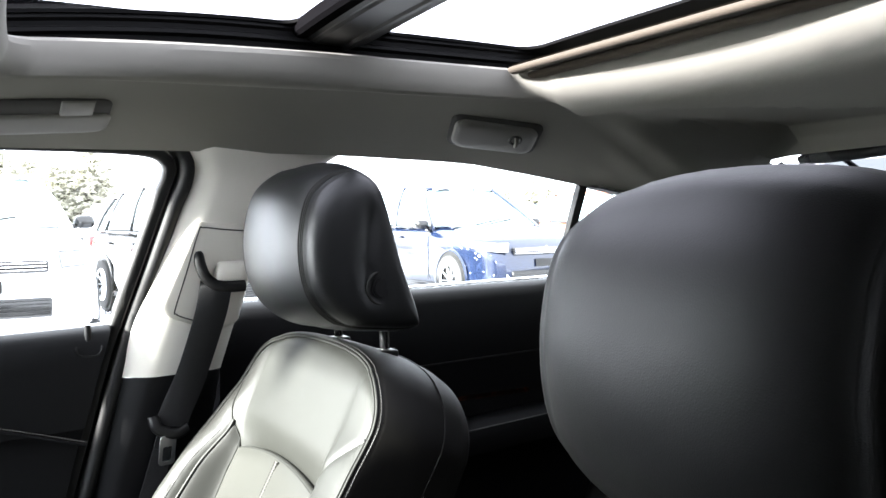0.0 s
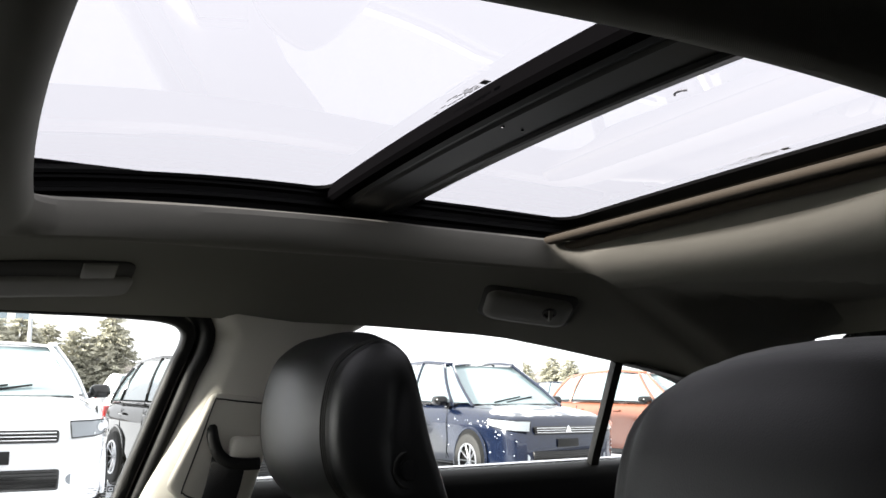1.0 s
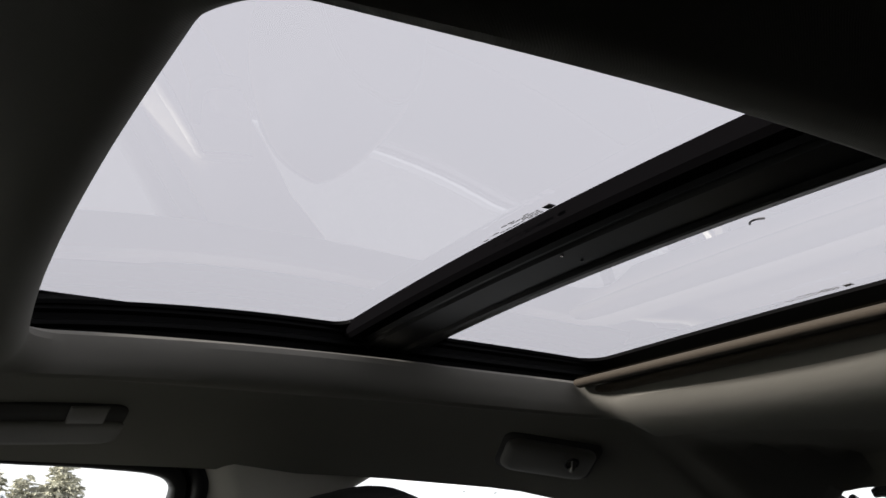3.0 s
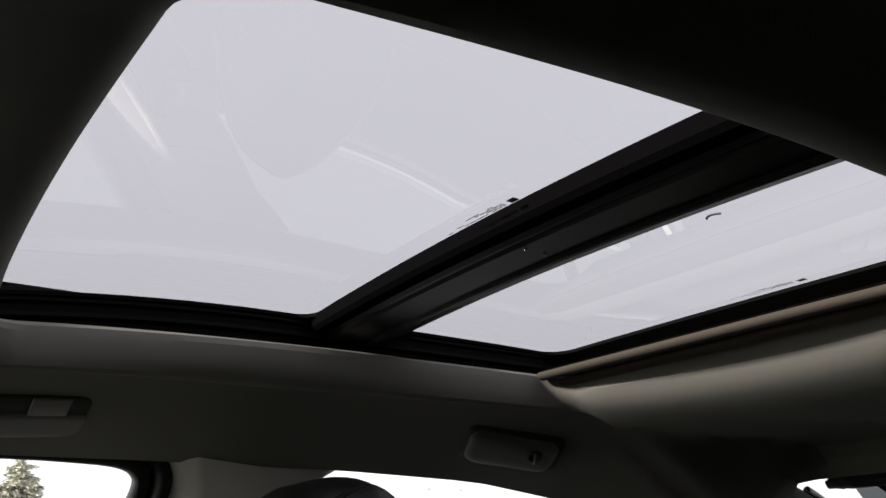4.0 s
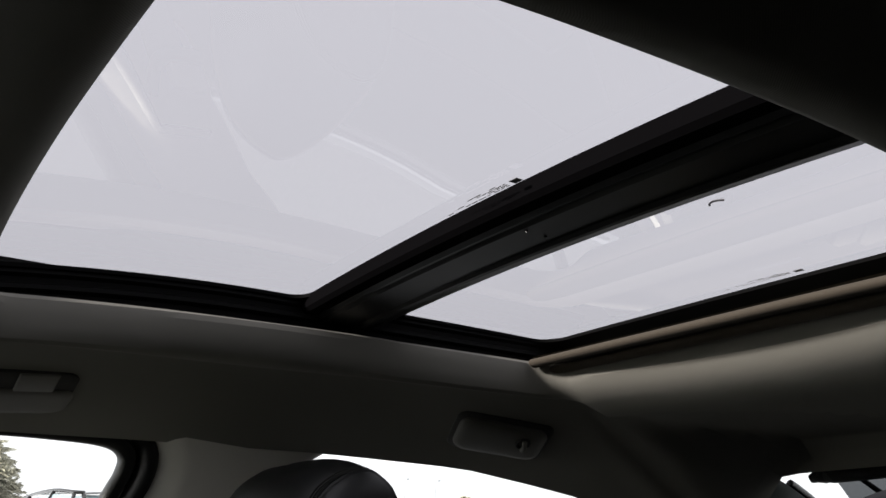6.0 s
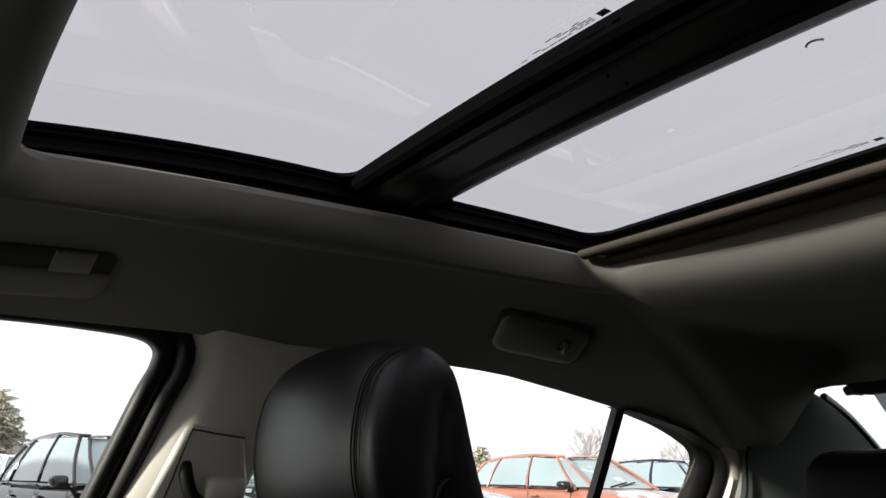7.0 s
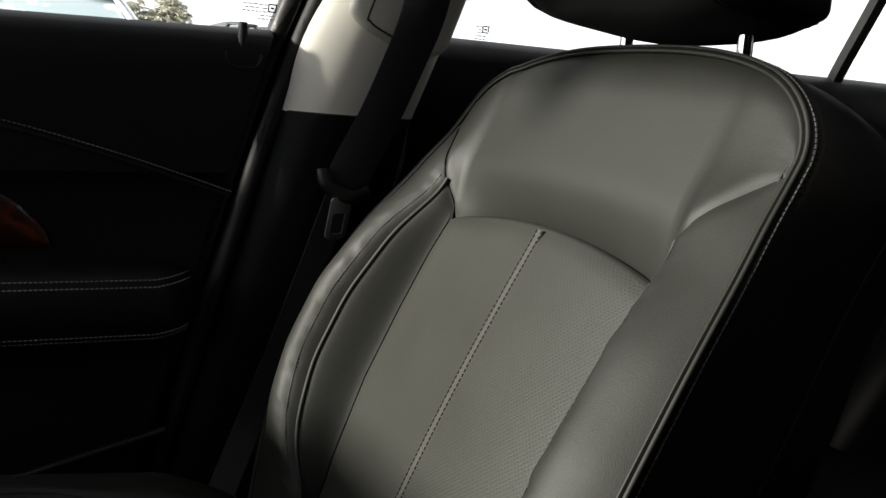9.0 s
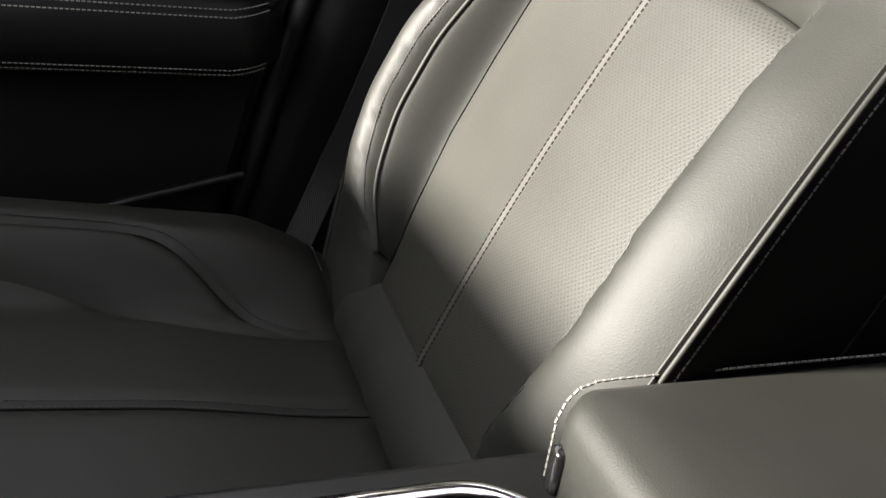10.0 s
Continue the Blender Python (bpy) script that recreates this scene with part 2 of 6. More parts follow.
def smooth_line(pts, n, closed=False):
    """n points along a soft curve through pts."""
    P = [Vector(p) for p in pts]
    k = len(P) if closed else len(P) - 1
    out = []
    for i in range(n):
        t = i / (n if closed else n - 1) * k
        j = min(int(t), k - 1)
        f = t - j
        if closed:
            a, b, c, d = P[(j - 1) % len(P)], P[j % len(P)], P[(j + 1) % len(P)], P[(j + 2) % len(P)]
        else:
            a, b, c, d = P[max(j - 1, 0)], P[j], P[j + 1], P[min(j + 2, len(P) - 1)]
        out.append(0.5 * ((2 * b) + (c - a) * f + (2 * a - 5 * b + 4 * c - d) * f * f + (3 * b - a - 3 * c + d) * f * f * f))
    return out


def tube(pts, r, seg=8, bm=None, closed=False, flat=1.0, taper=None):
    """A tube along pts; flat squeezes it across; taper gives the radius at the far end."""
    bm = bm or bmesh.new()
    P = [Vector(p) for p in pts]
    n = len(P)
    rings = []
    ways = []
    for i in range(n):
        a, b = (P[i - 1], P[(i + 1) % n]) if closed else (P[max(i - 1, 0)], P[min(i + 1, n - 1)])
        ways.append((b - a).normalized())
    steep = [max(abs(d[k]) for d in ways) for k in range(3)]
    k = 2 if steep[2] < 0.9 else steep.index(min(steep))
    ref = Vector([1.0 if m == k else 0.0 for m in range(3)])
    for i, d in enumerate(ways):
        s = d.cross(ref).normalized()
        u = s.cross(d)
        rr = r if taper is None else r + (taper - r) * i / max(1, n - 1)
        rings.append([bm.verts.new(P[i] + s * math.cos(2 * math.pi * k / seg) * rr + u * math.sin(2 * math.pi * k / seg) * rr * flat) for k in range(seg)])
    for i in range(n if closed else n - 1):
        A, B = rings[i], rings[(i + 1) % n]
        for k in range(seg):
            bm.faces.new((A[k], A[(k + 1) % seg], B[(k + 1) % seg], B[k]))
    if not closed:
        bm.faces.new(rings[0][::-1])
        bm.faces.new(rings[-1])
    return bm


def stitches(pts, bm=None, long=0.0029, gap=0.0014, r=0.0006):
    """A row of thread stitches along pts."""
    bm = bm or bmesh.new()
    P = [Vector(p) for p in pts]
    acc, step = 0.0, long + gap
    for a, b in zip(P, P[1:]):
        d = (b - a).length
        if d < 1e-6:
            continue
        way = (b - a) / d
        while acc < d:
            p = a + way * acc
            tube([p, p + way * long * 0.5, p + way * long], r, 5, bm)
            acc += step
        acc -= d
    return bm


def ribbon(pts, wide, across, thick=0.0015, bm=None):
    """A band along pts, wide along the direction across, with some thickness."""
    bm = bm or bmesh.new()
    P = [Vector(p) for p in pts]
    ac = Vector(across).normalized()
    rows = []
    for i, p in enumerate(P):
        d = (P[min(i + 1, len(P) - 1)] - P[max(i - 1, 0)]).normalized()
        a = (ac - d * ac.dot(d)).normalized()
        u = d.cross(a).normalized()
        rows.append([bm.verts.new(p + a * wide * s + u * thick * t) for s, t in ((-0.5, -0.3), (-0.47, 0.5), (0.47, 0.5), (0.5, -0.3), (0.47, -0.5), (-0.47, -0.5))])
    for A, B in zip(rows, rows[1:]):
        for k in range(6):
            bm.faces.new((A[k], A[(k + 1) % 6], B[(k + 1) % 6], B[k]))
    bm.faces.new(rows[0][::-1])
    bm.faces.new(rows[-1])
    return bm


def disc(centre, axis, r, depth, seg=24, bm=None, bevel=0.0):
    """A short round block round the axis."""
    own = bmesh.new()
    turn = Vector(axis).to_track_quat("Z", "Y").to_matrix().to_4x4()
    bmesh.ops.create_cone(own, cap_ends=True, segments=seg, radius1=r, radius2=r, depth=depth, matrix=Matrix.Translation(centre) @ turn)
    if bevel:
        bmesh.ops.bevel(own, geom=[e for e in own.edges if len(e.link_faces) == 2 and e.calc_face_angle() > 1], offset=bevel, segments=2, affect="EDGES")
    if bm is None:
        return own
    merge(bm, own)
    return bm


def step(a, b, x):
    t = max(0.0, min(1.0, (x - a) / (b - a)))
    return t * t * (3 - 2 * t)


def lerp(pairs, x):
    """Straight-line lookup in (x, value) pairs."""
    if x <= pairs[0][0]:
        return pairs[0][1]
    for (a, p), (b, q) in zip(pairs, pairs[1:]):
        if x <= b:
            return p + (q - p) * (x - a) / (b - a)
    return pairs[-1][1]


def span(a, b, n):
    return [a + (b - a) * i / (n - 1) for i in range(n)]


CX = 0.02           # the car's centre line
GX = -0.05          # the middle of the roof opening


def other(p):
    """The same place on the driver's side."""
    return (2 * CX - p[0], p[1], p[2])


def sided(side):
    return (lambda p: p) if side < 0 else other

# ---- the car: roof ----
OPEN_X0, OPEN_X1, OPEN_Y0, OPEN_Y1 = -0.345, 0.258, -0.4225, 0.232


def rounded_rect(x0, x1, y0, y1, r, n):
    """4n points round a rounded rectangle, n to a side with its corner."""
    out = []
    cs = ((x0 + r, y0 + r, 180), (x1 - r, y0 + r, 270), (x1 - r, y1 - r, 0), (x0 + r, y1 - r, 90))
    m = n // 2
    for i, (cx, cy, a0) in enumerate(cs):
        for k in range(m):
            a = radians(a0 + 90 * k / (m - 1))
            out.append(Vector((cx + r * math.cos(a), cy + r * math.sin(a))))
        nx, ny, na = cs[(i + 1) % 4]
        p, q = out[-1].copy(), Vector((nx + r * math.cos(radians(na)), ny + r * math.sin(radians(na))))
        for k in range(1, n - m + 1):
            out.append(p.lerp(q, k / (n - m + 1)))
    return out


def rail_x(y):
    return lerp([(-0.8, -0.56), (-0.5, -0.60), (0.1, -0.606), (0.57, -0.636), (0.675, -0.634), (0.774, -0.642), (0.876, -0.650), (1.0, -0.60)], y)


def rail_z(y):
    return lerp([(-0.8, 1.25), (-0.45, 1.283), (-0.2, 1.285), (0.05, 1.284), (0.3, 1.277), (0.45, 1.258), (0.573, 1.240), (0.675, 1.224), (0.774, 1.204), (0.876, 1.172), (0.95, 1.19)], y)


def blind_bow(x):
    return 0.040 * max(0, 1 - ((x - GX) / 0.3) ** 2)


def build_headliner():
    n = 60
    inner = rounded_rect(OPEN_X0, OPEN_X1, OPEN_Y0, OPEN_Y1, 0.036, n)
    for q in inner:
        q.y += blind_bow(q.x) * step(0.15, OPEN_Y1 - 0.01, q.y)
        q.y += 0.013 * (q.x / 0.32) ** 2 * step(-0.3, -0.41, q.y)
    outer = rounded_rect(-0.606, 0.646, -0.94, 0.95, 0.06, n)
    RINGS = 120
    rings = [[] for _ in range(RINGS)]
    for a, b in zip(inner, outer):
        ang = abs(b.x - CX)
        side = step(0.52, 0.61, ang)
        bx = CX + (1 if b.x > CX else -1) * (ang + side * (-(rail_x(b.y) + 0.606)))
        zo = rail_z(b.y) * side + (1 - side) * (1.300 - 0.03 * (b.x - CX) ** 2 if b.y > 0 else 1.31)
        zi = 1.380 - 0.12 * (a.y + 0.05) ** 2 if a.y < 0 else 1.379
        rear = step(0.1, 0.2, a.y)
        prof = [(0.035, 0.010), (0.012, 0.0095), (0.002, 0.006), (0.0, 0.0), (0.0015, -0.008), (0.005, -0.017), (0.011, -0.0245), (0.019, -0.0300), (0.030, -0.0330), (0.043, -0.0325), (0.057, -0.0285), (0.072, -0.0235), (0.088, -0.0195)]
        way = (Vector((bx, b.y)) - a)
        dist = way.length
        for k in range(RINGS):
            if k < len(prof):
                d, dz = prof[k]
                q = a + way * (d / dist)
                z = zi + dz
            else:
                f = (k - len(prof) + 1) / (RINGS - len(prof))
                d0 = prof[-1][0] / dist
                q = a + way * (d0 + (1 - d0) * f)
                g = f ** (1.25 if side > 0.5 else 1.0)
                z0 = zi + prof[-1][1]
                z = z0 + (zo - z0) * g
            if k >= 3 and rear > 0.01 and side < 0.99:       # the bright fall behind the opening, then the crease over the rear seat
                yy = q.y - (blind_bow(q.x) - 0.04)
                fall = lerp([(0.25, zi), (0.264, 1.372), (0.272, 1.365), (0.280, 1.356), (0.298, 1.333), (0.310, 1.325), (0.34, 1.320), (0.40, 1.316), (0.50, 1.306), (0.95, zo)], yy)
                y1 = lerp([(0, 0.50), (0.04, 0.49), (0.076, 0.468), (0.12, 0.42), (0.163, 0.38), (0.22, 0.342), (0.276, 0.314), (0.34, 0.298), (0.40, 0.29)], abs(q.x - CX))
                fall += (lerp([(0.30, 1.338), (0.88, 1.345), (0.92, 1.325), (0.95, zo)], q.y) - fall) * step(y1, y1 + 0.012, q.y)
                w = rear * (1 - side) * step(0.31, 0.24, abs(q.x - GX) - 0.12)
                z += (fall - z) * w
            rings[k].append(Vector((q.x, q.y, z)))
    bm = bmesh.new()
    vs = [[bm.verts.new(p) for p in r] for r in rings]
    # the rolled edge at the windows and screens
    edge = []
    for p in rings[-1]:
        away = Vector((p.x - CX, (p.y - 0.1) * 0.6, 0)).normalized()
        edge.append(p + away * 0.012 + Vector((0, 0, 0.004)))
    vs.append([bm.verts.new(p) for p in edge])
    vs.append([bm.verts.new(p + Vector((0, 0, 0.045))) for p in edge])
    m = len(inner)
    for A, B in zip(vs, vs[1:]):
        for i in range(m):
            bm.faces.new((A[i], A[(i + 1) % m], B[(i + 1) % m], B[i]))
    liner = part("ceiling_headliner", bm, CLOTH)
    liner.data.set_sharp_from_angle(angle=radians(22))
    return tagged(liner, "pale beige woven cloth headliner with a rolled opening edge", "headliner", kind="structure")


headliner = build_headliner()


def build_roof_skin():
    """The painted roof above, with the hole for the glass."""
    n = 20
    inner = rounded_rect(-0.50, 0.40, -0.56, 0.42, 0.05, n)
    outer = rounded_rect(-0.66, 0.70, -0.97, 1.02, 0.08, n)
    bm = bmesh.new()
    rows = []
    for f, dz in ((0, 0.0), (0.25, 0), (0.5, -0.01), (0.75, -0.03), (1, -0.075)):
        rows.append([bm.verts.new((a.x + (b.x - a.x) * f, a.y + (b.y - a.y) * f, 1.452 + dz - 0.05 * max(0, (a.y + (b.y - a.y) * f) - 0.3))) for a, b in zip(inner, outer)])
    rows.append([bm.verts.new((b.x, b.y, 1.335 if b.y < 0.4 else 1.30)) for b in outer])
    m = len(inner)
    for A, B in zip(rows, rows[1:]):
        for i in range(m):
            bm.faces.new((A[i], A[(i + 1) % m], B[(i + 1) % m], B[i]))
    return tagged(part("roof_skin", bm, OWNPAINT), "dark painted steel roof round the glass panels", "car roof", kind="structure")


build_roof_skin()


def crown(x):
    return 0.009 * (1 - ((x - GX) / 0.32) ** 2)


def build_sunroof():
    t = thing("panoramic_sunroof", (GX, -0.1, 1.42), "panoramic sunroof with two tinted glass panes and black frame", "sunroof")
    X0, X1 = -0.366, 0.266
    gz = lambda x, y: 1.422 + crown(x) - 0.05 * max(0, y - 0.05) ** 2 - 0.22 * min(0, y + 0.12) ** 2
    for nm, y0, y1 in (("front_pane", -0.52, -0.0965), ("rear_pane", 0.025, 0.258)):
        a0, a1 = (-0.56, -0.075) if nm == "front_pane" else (0.0, 0.34)
        p = part(nm, sheet(lambda u, v: (X0 - 0.03 + (X1 - X0 + 0.06) * u, a0 + (a1 - a0) * v, gz(X0 + (X1 - X0) * u, a0 + (a1 - a0) * v) + 0.004), 24, 16), ROOFGLASS, t, "smoke-tinted roof glass")
        # black printed border on the underside, with rounded inner corners
        hole = rounded_rect(X0, X1, y0, y1, 0.022 if nm == "front_pane" else 0.03, 24)
        rim = rounded_rect(X0 - 0.035, X1 + 0.035, y0 - 0.035 if nm == "front_pane" else y0 - 0.02, y1 + 0.02 if nm == "front_pane" else y1 + 0.16, 0.01, 24)
        bm = bmesh.new()
        if nm == "rear_pane":
            for i, q in enumerate(hole):       # square corners towards the bar
                if q.y < y0 + 0.03 and (q.x < X0 + 0.03 or q.x > X1 - 0.03):
                    hole[i] = Vector((X0 if q.x < 0 else X1, q.y)) if abs(q.y - y0) > abs(q.x - (X0 if q.x < 0 else X1)) else Vector((q.x, y0))
        if nm == "rear_pane":
            for q in hole + rim:
                q.y += 0.45 * blind_bow(q.x) * step(0.15, 0.22, q.y)
        A = [bm.verts.new((q.x, q.y, gz(q.x, q.y) - 0.001)) for q in hole]
        A2 = [bm.verts.new((q.x, q.y, gz(q.x, q.y) + 0.003)) for q in hole]
        B = [bm.verts.new((q.x, q.y, gz(q.x, q.y) - 0.001)) for q in rim]
        m = len(hole)
        for i in range(m):
            j = (i + 1) % m
            bm.faces.new((A[i], A[j], B[j], B[i]))
            bm.faces.new((A2[i], A2[j], A[j], A[i]))
        part("printed_border", bm, PRINTBLACK, p, "black ceramic border")
    # side rails: ridged channels between the glass and the headliner
    for s in (-1, 1):
        flip = (lambda p: p) if s < 0 else (lambda p: (2 * GX - p[0], p[1], p[2]))
        prof = [(-0.398, 1.4205), (-0.3685, 1.4205), (-0.367, 1.4165), (-0.3715, 1.4135), (-0.3715, 1.408), (-0.366, 1.4055), (-0.3655, 1.4015), (-0.3725, 1.399), (-0.3725, 1.3925), (-0.362, 1.390), (-0.360, 1.3835), (-0.40, 1.3825)]
        bm = bmesh.new()
        rows = []
        for y in [-0.56 + 0.88 * i / 40 for i in range(41)]:
            dz = -0.22 * min(0, y + 0.12) ** 2
            rows.append([bm.verts.new(flip((x, y, z + dz))) for x, z in prof])
        for A, B in zip(rows, rows[1:]):
            for k in range(len(prof) - 1):
                bm.faces.new((A[k], B[k], B[k + 1], A[k + 1]))
        part("side_rail", bm, RAILBLACK, t, "ridged black guide rail", smooth=False)
    # the cross bar between the panes
    lip = [(-0.0975, 1.424), (-0.0965, 1.412), (-0.092, 1.408), (-0.080, 1.407)]
    prof = [(-0.080, 1.407), (-0.077, 1.4035), (-0.074, 1.4035), (-0.070, 1.401), (-0.034, 1.4005), (-0.031, 1.3975), (-0.027, 1.3972), (-0.006, 1.404), (0.012, 1.413), (0.022, 1.424)]
    bm = bmesh.new()
    rows = []
    for i in range(31):
        x = X0 - 0.02 + (X1 - X0 + 0.04) * i / 30
        rows.append([bm.verts.new((x, y, z + crown(x))) for y, z in prof])
    for A, B in zip(rows, rows[1:]):
        for k in range(len(prof) - 1):
            bm.faces.new((A[k], B[k], B[k + 1], A[k + 1]))
    bar = part("cross_bar", bm, BARPANEL, t, "satin black cross bar with stepped underside", smooth=False)
    bm = bmesh.new()
    rows = [[bm.verts.new((x, y, z + crown(x))) for y, z in lip] for x in [X0 - 0.02 + (X1 - X0 + 0.04) * i / 30 for i in range(31)]]
    for A, B in zip(rows, rows[1:]):
        for k in range(len(lip) - 1):
            bm.faces.new((A[k], B[k], B[k + 1], A[k + 1]))
    part("bar_seal", bm, SATIN, bar, "matt black rubber lip", smooth=False)
    for y in (-0.066, -0.046):
        part("screw_hole", disc((-0.030, y, 1.4008 + crown(-0.030)), (0, 0, 1), 0.0013, 0.003, 10), GLOSS, bar)
    # front seal of the opening
    part("front_seal", sheet(lambda u, v: (X0 + (X1 - X0) * u, -0.50 - 0.03 * v, 1.38 + 0.03 * v + crown(X0 + (X1 - X0) * u) * v), 20, 3), RUBBER, t)
    # maker's marks printed on the panes: bars of print and a small square
    for y, x in ((-0.1035, 0.008), (0.2545, 0.004)):
        bm = bmesh.new()
        z = lambda xx, yy: gz(xx, yy) - 0.0015
        box((x - 0.0042, y - 0.0075, z(x, y) - 0.0004), (x + 0.0042, y - 0.001, z(x, y)), 0, bm=bm)
        rng = random.Random(3)
        for row in range(4):
            xx = x - 0.010
            while xx > x - 0.085 + 0.012 * row:
                w = rng.uniform(0.002, 0.009)
                yy = y - 0.0018 - row * 0.0021
                if rng.random() < 0.7:
                    box((xx - w, yy - 0.0009, z(xx, yy) - 0.0003), (xx, yy, z(xx, yy)), 0, bm=bm)
                xx -= w + 0.0016
        part("print_mark", bm, PRINT, t, "grey bars of small print", smooth=False)
    arc = [(0.069 + 0.0075 * math.cos(a), 0.0475 + 0.0075 * math.sin(a), gz(0.069, 0.05) - 0.002) for a in [radians(205 + 130 * i / 12) for i in range(13)]]
    part("arc_mark", tube(arc, 0.0009, 6), PRINT, t, "small dark printed arc")


build_sunroof()


def build_sunshade():
    """The drawn-back cloth blind with its two-ribbed front edge, at the rear of the opening."""
    t = thing("roof_sunshade", (GX, 0.25, 1.37), "rolled-back beige roof sunshade with a ribbed front edge", "sunshade")
    bow = lambda x: 0.012 * max(0, 1 - ((x - GX) / 0.3) ** 2)
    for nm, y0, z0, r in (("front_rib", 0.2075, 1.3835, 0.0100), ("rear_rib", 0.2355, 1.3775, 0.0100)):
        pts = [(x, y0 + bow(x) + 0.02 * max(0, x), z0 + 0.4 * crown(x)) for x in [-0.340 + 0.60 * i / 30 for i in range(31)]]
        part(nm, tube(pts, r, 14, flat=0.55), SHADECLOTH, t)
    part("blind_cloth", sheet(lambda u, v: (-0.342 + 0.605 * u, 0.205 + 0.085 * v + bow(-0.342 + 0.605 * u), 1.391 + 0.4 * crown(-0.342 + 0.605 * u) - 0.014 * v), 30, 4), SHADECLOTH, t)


build_sunshade()


def build_handle(y0, y1, x, z, pitch, hook, label):
    t = thing("grab_handle", (x, (y0 + y1) / 2, z), label, "grab handle", "grab handles on the headliner")
    mid = (y0 + y1) / 2
    tilt = Matrix.Translation((x, mid, z)) @ Euler((radians(pitch), radians(-20), 0), "XYZ").to_matrix().to_4x4()
    if hook:                      # its ends lean forward towards the roof
        tilt = tilt @ Matrix(((1, 0, 0, 0), (-0.40, 1, 0, 0), (0, 0, 1, 0), (0, 0, 0, 1)))
    half = (y1 - y0) / 2

    def layers(rows, shift=0.0):
        """A rounded lid of stacked outlines: half width, half length, corner, height."""
        bm = bmesh.new()
        rings = [[bm.verts.new(tilt @ Vector((q.x + shift, q.y, h))) for q in rounded_rect(-w, w, -l, l, r, 24)] for w, l, r, h in rows]
        for A, B in zip(rings, rings[1:]):
            for i in range(len(A)):
                bm.faces.new((A[i], A[(i + 1) % len(A)], B[(i + 1) % len(A)], B[i]))
        bm.faces.new(rings[-1])
        return bm
    W = 0.048 if hook else 0.044
    # a dark plate just proud of the cloth, drawn as the gap's shade
    part("recess", layers(((W, half, 0.016, 0.012), (W, half, 0.016, -0.003), (W - 0.001, half - 0.001, 0.015, -0.004))), GAPDARK, t, "dark plate for the shaded gap round the handle")
    if hook:
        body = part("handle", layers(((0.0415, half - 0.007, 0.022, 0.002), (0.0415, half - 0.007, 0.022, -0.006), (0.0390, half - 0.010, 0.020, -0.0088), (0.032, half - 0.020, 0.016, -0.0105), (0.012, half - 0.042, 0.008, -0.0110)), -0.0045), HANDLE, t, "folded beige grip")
        ring = [tilt @ Vector((0.004 + 0.0125 * math.cos(a), half - 0.0475 + 0.0105 * math.sin(a), -0.0110)) for a in [2 * math.pi * i / 20 for i in range(20)]]
        part("hook_recess", tube(ring, 0.0024, 8, closed=True), GAPDARK, body, "dark round hook recess")
        pts = smooth_line([tilt @ Vector((a, half - 0.0475, h)) for a, h in ((0.014, -0.010), (0.008, -0.018), (0.0, -0.020), (-0.006, -0.015))], 12)
        part("coat_hook", tube(pts, 0.0034, 8), HANDLE, body, "small coat hook")
        return t
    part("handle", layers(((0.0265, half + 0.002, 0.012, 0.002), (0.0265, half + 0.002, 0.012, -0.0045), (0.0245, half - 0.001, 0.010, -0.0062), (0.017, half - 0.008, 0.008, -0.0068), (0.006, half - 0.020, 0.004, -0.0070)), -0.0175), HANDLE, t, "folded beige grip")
    # hinge blocks that carry the grip's ends, in the gap above it
    for s in (-1, 1):
        a, b = sorted((s * (half - 0.021), s * (half - 0.060)))
        block = box((0.006, a, -0.0062), (0.0430, b, 0.002), 0.002)
        block.transform(tilt)
        part("hinge_block", block, HANDLE, t, "beige hinge block")
    return t


build_handle(-0.492, -0.286, -0.526, 1.3170, 4.2, False, "folded beige grab handle above the front passenger window")
build_handle(0.205, 0.372, -0.5085, 1.3180, -4.9, True, "folded beige grab handle with coat hook above the rear window")

# ---- the car: sides ----


def strip(profile_at, ts, bm=None, cap=True):
    """A loft of the profile (list of points) given at each of ts."""
    bm = bm or bmesh.new()
    rows = [[bm.verts.new(p) for p in profile_at(t)] for t in ts]
    for A, B in zip(rows, rows[1:]):
        for k in range(len(A) - 1):
            bm.faces.new((A[k], B[k], B[k + 1], A[k + 1]))
    return bm


def pillar_x(z):
    return lerp([(0.5, -0.735), (0.80, -0.712), (0.955, -0.690), (1.10, -0.650), (1.20, -0.622), (1.285, -0.592)], z)


def pillar_front(z):
    return -0.160 - (1.28 - z) * 0.290 + 0.03 * step(1.25, 1.30, z) * -1


def pillar_face(y, z):
    """The pillar's inner face, which falls back a little towards the rear."""
    return pillar_x(z) - 0.13 * max(0, y - pillar_front(z) - 0.045)


def pillar_rear(z):
    return lerp([(0.5, -0.16), (0.955, -0.100), (1.09, -0.066), (1.2, -0.028), (1.26, 0.026), (1.30, 0.095)], z)


